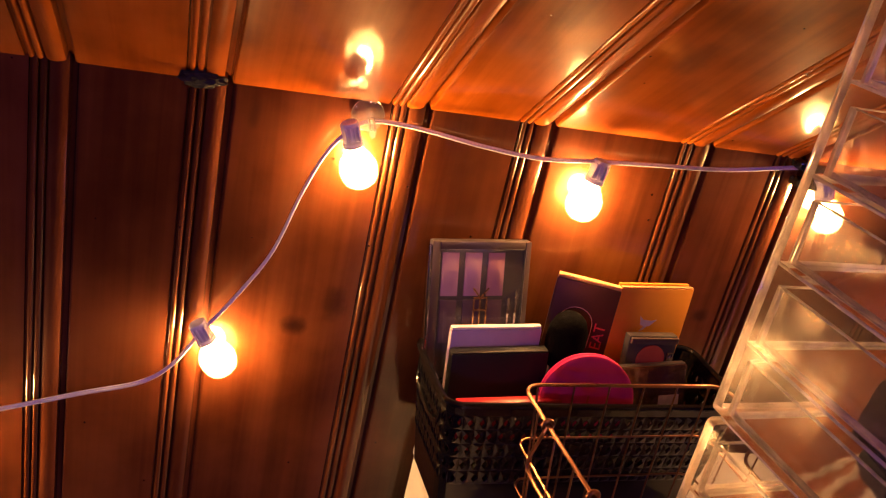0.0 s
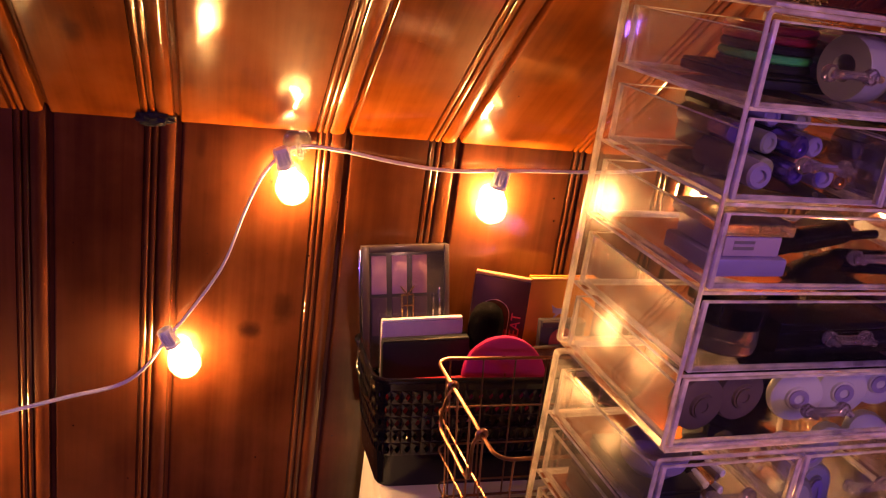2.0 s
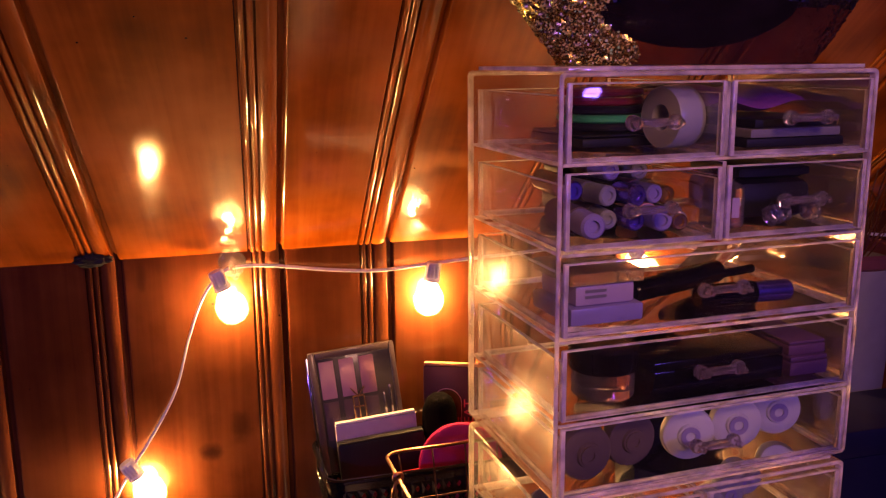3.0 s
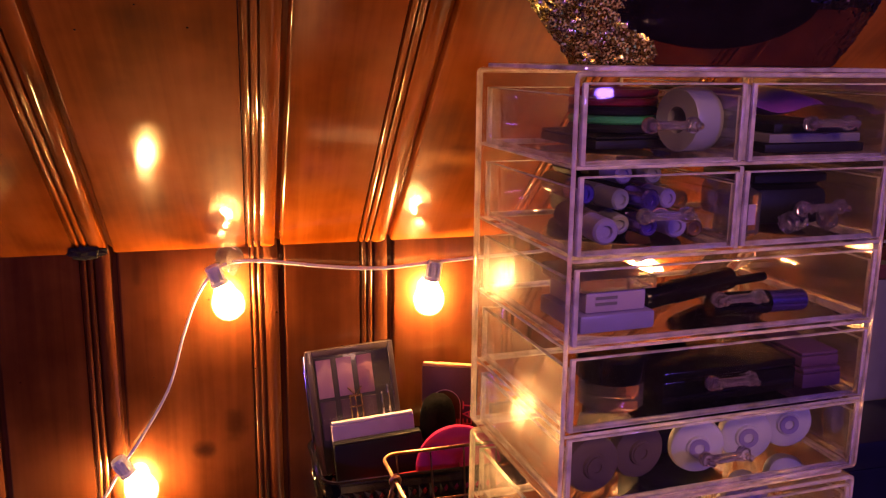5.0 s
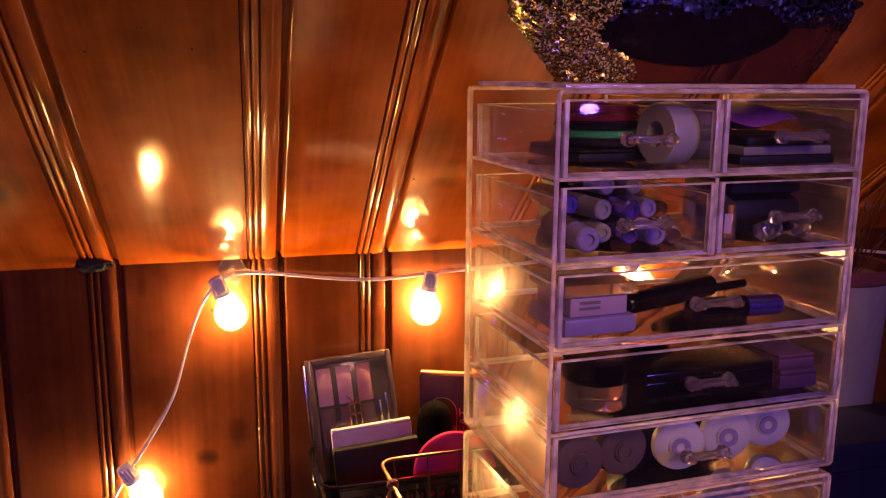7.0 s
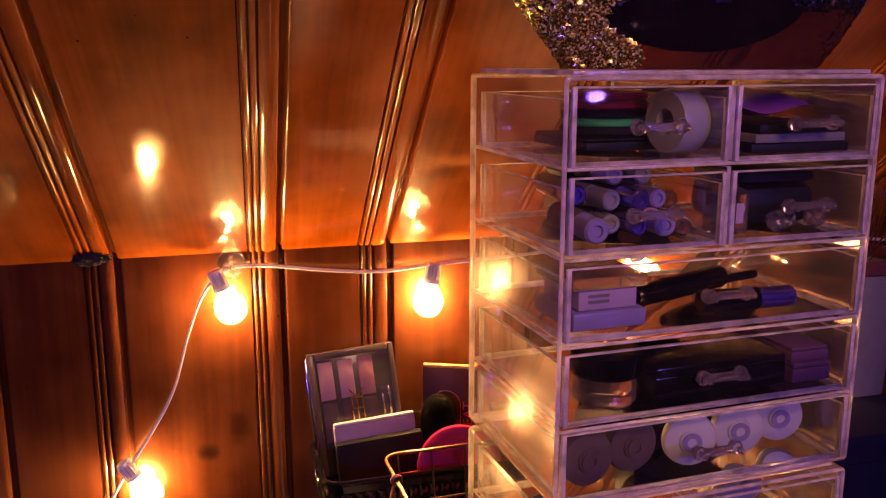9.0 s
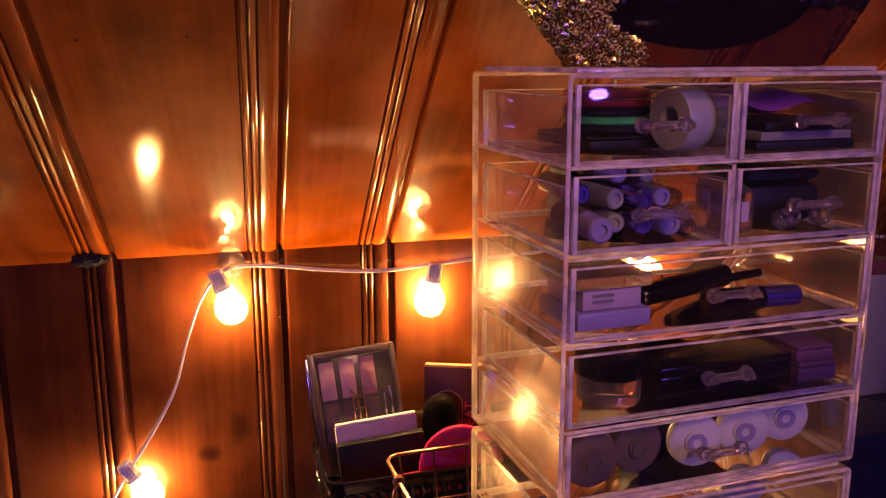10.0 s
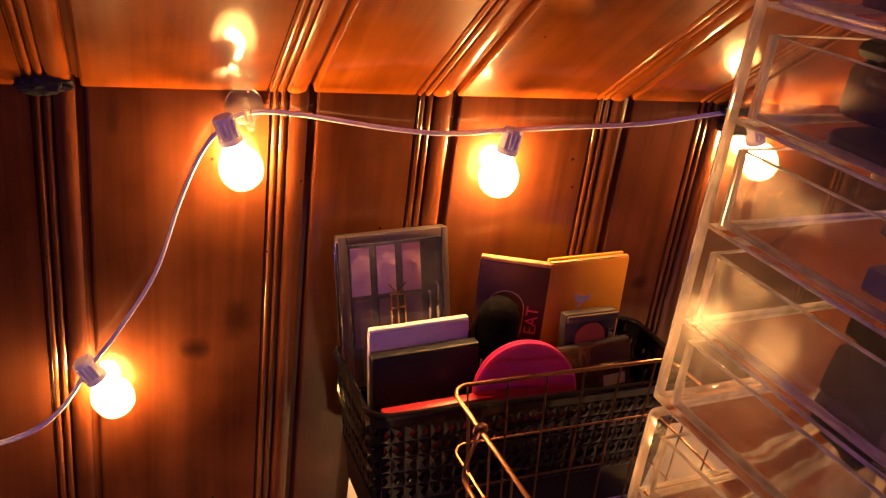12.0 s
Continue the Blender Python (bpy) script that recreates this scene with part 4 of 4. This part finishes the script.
def palette_with_pans():
    m = pose(0.2215, 0.792, 0.826, -13, -5.0, 2)
    t = thing("eyeshadow_palette", m, "open eyeshadow palette with three large pink pans", "palette")
    w, h, d = 0.105, 0.148, 0.010
    part("tray", box(0, 0, 0, w, d, h, 0.0015), M_CASE, t)
    # frame of the clear window
    for n_, a in (("frame_bar", (0, -0.0045, 0, 0.008, -0.0002, h)), ("frame_bar", (w - 0.006, -0.0045, 0, w, -0.0002, h)), ("frame_bar", (0.0082, -0.0045, h - 0.008, w - 0.0062, -0.0002, h))):
        part(n_, box(*a, 0.0008), M_FRAME, t)
    for r, z in ((0, h - 0.058), (1, h - 0.108)):
        for c in range(3):
            x = 0.011 + c * 0.0245
            mat = M_PANDARK if r else (M_PANPINK if c < 2 else M_PANROSE)
            part("pan", box(x, -0.0025, z, x + 0.018, -0.0004, z + 0.046, 0.0008), mat, t)
    for x in (0.084, 0.092):
        part("mirror_strip", box(x, -0.0022, h - 0.095, x + 0.003, -0.0004, h - 0.06 + (x - 0.084), 0.0005), M_CHROME, t, "shiny metal strip")
    o = part("ornament", box(0.046, -0.0056, h - 0.090, 0.0475, -0.0048, h - 0.058), M_GOLD, t, "bronze ladder-shaped ornament")
    for a in ((0.0525, h - 0.090, 0.054, h - 0.058), (0.0595, h - 0.090, 0.061, h - 0.058)):
        part("bar", box(a[0], -0.0056, a[1], a[2], -0.0048, a[3]), M_GOLD, o)
    for z in (h - 0.060, h - 0.073, h - 0.090):
        part("bar", box(0.0475, -0.0056, z, 0.0595, -0.0048, z + 0.002), M_GOLD, o)
    for sx in (-1, 1):
        leaf = box(-0.0007, -0.0056, 0, 0.0007, -0.0048, 0.012)
        leaf.transform(Matrix.Translation((0.0535 + sx * 0.001, 0, h - 0.058)) @ Matrix.Rotation(radians(38 * sx), 4, "Y"))
        part("bar", leaf, M_GOLD, o)
    part("window", slab(0.008, -0.0062, 0.0, w - 0.006, -0.0058, h - 0.008, bevel=0.0), [M_ACRYL, M_EDGE], t, "clear plastic window", smooth=False)
    part("hinge", box(-0.004, -0.004, 0.02, -0.0003, 0.006, h - 0.004, 0.001), M_CHROME, t, "chromed edge")


M_FRAME = plain("bronze_frame", (0.08, 0.05, 0.045), 0.35, coat=0.4)
M_CHROME = plain("chromed_plastic", (0.6, 0.58, 0.62), 0.12, metal=1.0, bump=0)
palette_with_pans()


def basket_cartons():
    t = thing("carton", pose(0.2435, 0.777, 0.794, -3, -4.5, 3), "white cardboard box standing behind a dark one", "box")
    part("body", box(0, 0, 0, 0.098, 0.008, 0.098, 0.0012), M_WHITECARD, t)
    part("lid", box(0.0006, 0.0005, 0.0983, 0.0974, 0.0075, 0.1015, 0.001), M_WHITE, t)
    t = thing("carton", pose(0.2425, 0.760, 0.799, -3, -4.5, 3), "dark navy cardboard box", "box")
    part("body", box(0, 0, 0, 0.104, 0.0135, 0.076, 0.0015), M_NAVY, t)
    part("flap", box(0.0006, 0.0006, 0.0763, 0.1034, 0.0129, 0.0775, 0.0005), M_NAVY, t)
    t = thing("red_case", pose(0.2430, 0.722, 0.788, 0, -3.0, 4.5), "slim red plastic case standing inside the basket", "case")
    part("body", box(0, 0, 0, 0.112, 0.012, 0.038, 0.0015), M_RED, t)
    part("lid", box(0.0003, 0.0003, 0.0384, 0.1117, 0.0117, 0.057, 0.0015), M_RED, t)
    b = thing("powder_brush", pose(0.358, 0.778, 0.760, -4, 2, 0), "black domed powder brush standing in the basket", "brush")
    part("head", lathe([(0, 0.100), (0.014, 0.100), (0.0195, 0.112), (0.0215, 0.128), (0.0205, 0.142), (0.016, 0.154), (0.009, 0.160), (0, 0.1615)], 32), M_BRISTLE, b)
    part("ferrule", lathe([(0, 0.060), (0.011, 0.060), (0.0135, 0.0995), (0, 0.0995)], 28), M_CHROME, b)
    part("handle", lathe([(0, 0), (0.008, 0.001), (0.011, 0.020), (0.0105, 0.0595), (0, 0.0595)], 24), M_BLACK, b)


M_BRISTLE = plain("black_bristle", (0.003, 0.0025, 0.003), 0.95, scale=300, bump=0.3)
M_BRISTLE.node_tree.nodes["Principled BSDF"].inputs["Specular IOR Level"].default_value = 0.03
basket_cartons()


def letters(text, size, material, parent, m, name="lettering"):
    cu = bpy.data.curves.new(name, "FONT")
    cu.body, cu.size, cu.extrude = text, size, 0.0002
    ob = new("tmp_text", cu)
    me = bpy.data.meshes.new_from_object(ob.evaluated_get(bpy.context.evaluated_depsgraph_get()))
    bpy.data.objects.remove(ob)
    bpy.data.curves.remove(cu)
    me.materials.clear()
    me.materials.append(material)
    o = new(name, me)
    o.parent, o.matrix_local = parent, m
    return o


def standing_palettes():
    # maroon palette, its outer edge nearer the wall
    w, h, d = 0.0685, 0.128, 0.010
    t = thing("eyeshadow_palette", pose(0.3480, 0.812, 0.822, -4, -1, -22), "closed maroon eyeshadow palette with red lettering", "palette")
    part("body", box(0, 0, 0, w, d, h - 0.004, 0.0012), M_MAROON, t)
    part("page_edge", box(0.0008, 0.0006, h - 0.0038, w - 0.0008, d - 0.0006, h, 0.0008), M_PEACH, t, "peach top edge")
    arch = [(0.012, -0.0004, h - 0.075), (0.012, -0.0004, h - 0.050)] + [(0.030 + 0.018 * math.cos(radians(a)), -0.0004, h - 0.050 + 0.018 * math.sin(radians(a))) for a in range(180, -1, -15)] + [(0.048, -0.0004, h - 0.075)]
    part("arch_line", tube(arch, 0.0005, 5), M_PANROSE, t, "thin printed arch")
    letters("EAT", 0.017, M_LETTER, t, pose(0.0625, -0.0005, h - 0.075) @ Matrix.Rotation(math.pi / 2, 4, "X") @ Matrix.Rotation(math.pi / 2, 4, "Z"))
    for k in range(3):
        part("printed_bar", box(0.040 + 0.0028 * k, -0.0006, h - 0.079, 0.0418 + 0.0028 * k, -0.0001, h - 0.068), M_LETTER, t)
    # orange palette, hinged close to it
    w = 0.097
    t = thing("eyeshadow_palette", pose(0.4125, 0.7875, 0.822, -4, 1.0, 11), "closed orange eyeshadow palette with a pale bird motif", "palette")
    part("body", box(0, 0, 0, w, 0.006, h + 0.001, 0.0012), M_ORANGE, t)
    part("cover", box(0.002, 0.0064, 0, w - 0.003, 0.0105, h + 0.004, 0.001), M_ORANGE, t, "second orange board behind")
    part("page_edge", box(0.0008, 0.0006, h + 0.0012, w - 0.0008, 0.0054, h + 0.0024, 0.0004), M_PEACH, t, "peach top edge")
    bird = bmesh.new()
    for pts in (((-0.016, 0.012), (-0.009, 0.006), (-0.006, -0.004), (-0.012, -0.002)), ((-0.009, 0.006), (0.006, 0.004), (0.004, -0.004), (-0.006, -0.004)),
                ((0.006, 0.004), (0.015, 0.006), (0.010, 0.0015), (0.004, -0.004)), ((-0.006, -0.004), (0.000, -0.004), (-0.006, -0.010), (-0.012, -0.012))):
        front = [bird.verts.new((x, -0.0006, z)) for x, z in pts]
        back = [bird.verts.new((x, -0.0001, z)) for x, z in pts]
        bird.faces.new(front), bird.faces.new(back[::-1])
        for i in range(4):
            bird.faces.new((front[i], front[(i + 1) % 4], back[(i + 1) % 4], back[i]))
    part("motif", bird, M_WHITECARD, t, "pale flying bird print", smooth=False, m=pose(0.046, 0, h - 0.040) @ Matrix.Scale(0.75, 4))
    # small clear-topped case with a round pan
    t = thing("blush_case", pose(0.427, 0.764, 0.848, -6, -2, 4), "small dark case with a round red pan", "case")
    part("body", box(0, 0, 0, 0.058, 0.012, 0.062, 0.002), M_CASE, t)
    pan = lathe([(0, 0), (0.016, 0), (0.0165, 0.001), (0.0165, 0.0025), (0, 0.0025)], 28)
    pan.transform(Matrix.Translation((0.028, 0, 0.036)) @ Matrix.Rotation(math.pi / 2, 4, "X"))
    part("pan", pan, M_BRICK, t, "round brick-red pan")
    part("frame_bar", box(0.001, -0.004, 0.054, 0.057, -0.0002, 0.061, 0.001), M_FRAME, t)
    part("clasp", box(0.047, -0.0035, 0.034, 0.054, -0.0002, 0.044, 0.0008), M_CHROME, t, "metal clasp")
    # glossy dark palette lying against the front
    t = thing("eyeshadow_palette", pose(0.410, 0.738, 0.812, -14, -5, 5), "glossy dark bronze palette leaning in the basket", "palette")
    part("body", box(0, 0, 0, 0.092, 0.009, 0.070, 0.002), M_CASE, t)
    part("cover", box(0.001, -0.003, 0.001, 0.091, -0.0003, 0.069, 0.001), M_GLOSSBROWN, t, "mirror-glossy bronze cover")
    part("sticker", box(0.06, -0.0036, 0.025, 0.084, -0.0031, 0.036), M_WHITECARD, t, "torn pale sticker")


M_BRICK = plain("brick_red_powder", (0.42, 0.09, 0.05), 0.8)
M_GLOSSBROWN = plain("glossy_bronze", (0.18, 0.08, 0.05), 0.12, metal=0.7, coat=0.8, scale=60, vary=0.7)
standing_palettes()


def pink_disc():
    t = thing("pink_compact", pose(0.3785, 0.7440, 0.8485, 0, 0, -6), "large round hot-pink compact standing on edge", "compact")
    r, w = 0.0495, 0.014
    body = lathe([(0, 0), (r - 0.003, 0), (r - 0.0008, 0.0008), (r, 0.003), (r, w * 0.45), (r - 0.0008, w * 0.5), (r, w * 0.55), (r, w - 0.002), (r - 0.003, w), (0, w)], 64)
    body.transform(Matrix.Rotation(radians(80), 4, "X"))
    part("body", body, M_PINK, t)
    slit = box(-0.0012, -0.0150, -0.008, 0.0012, -0.0142, 0.008, 0.0003)
    slit.transform(Matrix.Rotation(radians(-10), 4, "X"))
    part("slit", slit, M_RED, t, "short pressed groove")


pink_disc()


# ---------------------------------------------------------------- rose-gold wire basket
WB_W, WB_D, WB_TOP = 0.222, 0.192, 0.900


def wire_basket():
    t = thing("wire_basket", pose(0.2985, 0.488, DESK, 0, 0, 5.5), "empty rose-gold wire basket on the dresser", "wire basket")
    h = WB_TOP - DESK
    part("rim", tube([(x, y, h) for x, y in rounded(WB_W, WB_D, 0.016, 6)], 0.0019, 8, closed=True), M_COPPER, t)

    def inset(z):
        return 0.018 * (1 - z / h)

    def ring(z):
        i = inset(z)
        return [(x + i, y + i, z) for x, y in rounded(WB_W - 2 * i, WB_D - 2 * i, 0.014, 5)]

    for z in (0.032, 0.076, 0.120):
        part("ring_wire", tube(ring(z), 0.0011, 6, closed=True), M_COPPER, t)
    for z in (0.012,):
        part("base_ring", tube(ring(z), 0.0016, 6, closed=True), M_COPPER, t)
    i = inset(0)
    part("tray", box(i, i, 0.0005, WB_W - i, WB_D - i, 0.008, 0.003), M_TRAY, t, "copper-coloured base tray")

    def upright(x, y):
        cx, cy = WB_W / 2, WB_D / 2
        sx = (WB_W - 2 * inset(0.010)) / WB_W
        sy = (WB_D - 2 * inset(0.010)) / WB_D
        part("upright_wire", tube([(cx + (x - cx) * sx, cy + (y - cy) * sy, 0.010), (x, y, h)], 0.0010, 6), M_COPPER, t)

    for k in range(6):
        x = 0.016 + (WB_W - 0.032) * k / 5
        upright(x, 0)
        upright(x, WB_D)
    for k in range(1, 5):
        y = WB_D * k / 5
        upright(0, y)
        upright(WB_W, y)
    # hinged drop handles on both short sides
    for x, s in ((0, -1), (WB_W, 1)):
        y0, y1 = 0.042, 0.132
        o = s * 0.006
        loop = spline([(x, y1, h), (x + o, y1 - 0.004, h - 0.012), (x + o, y1 + 0.004, h - 0.042), (x + o, y1 - 0.006, h - 0.050), (x + o, (y0 + y1) / 2, h - 0.050), (x + o, y0 + 0.010, h - 0.050), (x + o, y0 - 0.001, h - 0.042), (x + o, y0 + 0.002, h - 0.012), (x, y0, h)], 8)
        hd = part("drop_handle", tube(loop, 0.0018, 8), M_COPPER, t)
        for y in (y0, y1):
            part("hinge_knot", tube([(x + 0.0042 * math.cos(a), y, h + 0.0042 * math.sin(a)) for a in (2 * math.pi * k / 16 for k in range(16))], 0.0024, 8, closed=True), M_COPPER, hd)
    # zigzag stiffener inside the front
    zig = []
    for k in range(11):
        zig.append((0.026 + (WB_W - 0.052) * k / 10, 0.060, 0.052 if k % 2 else 0.012))
    part("zigzag_wire", tube(zig, 0.0011, 6), M_COPPER, t)


wire_basket()


# ---------------------------------------------------------------- glittering pouch on top of the tower
def glitter_pouch():
    top_z = DESK + 2 * TH
    t = thing("glitter_pouch", T_AT @ pose(0.151, 0.092, top_z), "iridescent glitter pouch with dark sequins on the tower", "pouch")
    steps, rows = 220, 28
    height = 0.066
    pieces = {"gold_panel": bmesh.new(), "sequin_panel": bmesh.new(), "clear_panel": bmesh.new()}

    def at(i, k):
        a = 2 * math.pi * i / steps
        f = k / rows
        w = 0.104 + 0.046 * f ** 0.85
        d = 0.046 + 0.012 * f
        crumple = 1 + 0.025 * noise.noise(Vector((math.cos(a) * 40, math.sin(a) * 40, f * 25))) + 0.05 * noise.noise(Vector((math.cos(a) * 4, math.sin(a) * 4, f * 3))) + 0.02 * noise.noise(Vector((math.cos(a) * 16, math.sin(a) * 16, f * 12)))
        c, s = math.cos(a), math.sin(a)
        x = math.copysign(abs(c) ** 0.8, c) * w
        y = math.copysign(abs(s) ** 0.9, s) * d
        return Vector((x * crumple, y * crumple, height * f * (1 + 0.05 * math.sin(3 * a))))

    for i in range(steps):
        mid = at(i + 0.5, rows / 2)
        for k in range(rows):
            edge = -0.084 + 0.010 * math.sin(k * 0.35)
            key = "gold_panel" if mid.x < edge else ("sequin_panel" if k > rows * 0.70 + 2 * math.sin(mid.x * 90) else "clear_panel")
            bm = pieces[key]
            bm.faces.new([bm.verts.new(p) for p in (at(i, k), at(i + 1, k), at(i + 1, k + 1), at(i, k + 1))])
    floor = pieces["sequin_panel"]
    floor.faces.new([floor.verts.new(at(i, 0)) for i in range(steps)])
    for key, mat, lab in (("gold_panel", M_GLITGOLD, "crumpled gold iridescent film"), ("sequin_panel", M_GLITDARK, "dark blue-black sequins"), ("clear_panel", M_FILM, "smoky clear film")):
        bm = pieces[key]
        bmesh.ops.remove_doubles(bm, verts=bm.verts, dist=0.0002)
        ob = part(key, bm, mat, t, lab)
    # dark cloth filling
    fill = bmesh.new()
    bmesh.ops.create_icosphere(fill, subdivisions=4, radius=1)
    for v in fill.verts:
        v.co = Vector((0.004 + v.co.x * 0.092, v.co.y * 0.044, 0.058 + v.co.z * 0.046)) * (1 + 0.06 * noise.noise(v.co * 5))
    part("filling", fill, M_BRISTLE, t, "dark cloth inside")


glitter_pouch()


# ---------------------------------------------------------------- behind the tower
def planter():
    p = thing("planter", pose(0.822, 0.690, DESK), "tall grey-white planter with a plum rim", "planter")
    part("body", lathe([(0, 0), (0.048, 0), (0.050, 0.003), (0.064, 0.360), (0.061, 0.362), (0.047, 0.006), (0, 0.006)], 40), M_POT, p)
    part("rim", lathe([(0.0645, 0.3605), (0.069, 0.364), (0.070, 0.374), (0.066, 0.378), (0.061, 0.376), (0.0605, 0.3625), (0.0645, 0.3605)], 40), M_RIM, p)
    part("soil", lathe([(0, 0.350), (0.0595, 0.348), (0, 0.340)], 32), M_TACK, p)
    rnd = random.Random(9)
    for k in range(26):
        a = rnd.uniform(0, 2 * math.pi)
        lean_ = rnd.uniform(0.03, 0.10)
        z = 0.345
        pts = [(0.02 * math.cos(a), 0.02 * math.sin(a), z)]
        for j in range(1, 5):
            f = j / 4
            pts.append((0.02 * math.cos(a) + lean_ * f * math.cos(a) + rnd.uniform(-0.006, 0.006), 0.02 * math.sin(a) + lean_ * f * math.sin(a) * 0.5, z + 0.12 * f * rnd.uniform(0.8, 1.1)))
        tw = bmesh.new()
        tube(spline(pts, 4), 0.0008, 5, bm=tw)
        part("twig", tw, M_COPPER, p, "thin copper wire twig")
    for k in range(7):
        leaf = bmesh.new()
        rows_ = [(0, 0.0), (0.006, 0.008), (0.009, 0.018), (0.006, 0.030), (0.0, 0.038)]
        vl = [leaf.verts.new((-w, 0.002 * math.sin(z * 80), z)) for w, z in rows_]
        vr = [leaf.verts.new((w, 0.002 * math.sin(z * 80), z)) for w, z in rows_[1:-1]]
        right = [vl[0], *vr, vl[-1]]
        for i in range(4):
            quad = [vl[i], vl[i + 1], right[i + 1], right[i]]
            leaf.faces.new(list(dict.fromkeys(quad)))
        a = rnd.uniform(0, 360)
        part("leaf", leaf, M_LEAF, p, m=pose(0.03 * math.cos(radians(a)), 0.03 * math.sin(radians(a)), 0.36 + 0.011 * k, rnd.uniform(10, 60), 0, a + 90))


def blue_things():
    c = thing("storage_box", pose(0.700, 0.52, DESK, 0, 0, 4), "dark blue cardboard storage box", "box")
    part("body", box(0, 0, 0, 0.26, 0.09, 0.195, 0.003), M_BLUE, c)
    part("lid", box(-0.002, -0.002, 0.1953, 0.262, 0.092, 0.225, 0.003), M_BLUE, c)
    d = thing("tin", pose(0.845, 0.470, DESK), "round dark blue tin beside a box", "tin")
    part("body", lathe([(0, 0), (0.038, 0), (0.040, 0.003), (0.040, 0.165), (0, 0.165)], 36), M_BLUE, d)
    part("lid", lathe([(0, 0.1653), (0.0415, 0.1653), (0.0415, 0.188), (0.039, 0.191), (0, 0.191)], 36), M_NAVY, d)


planter()
blue_things()
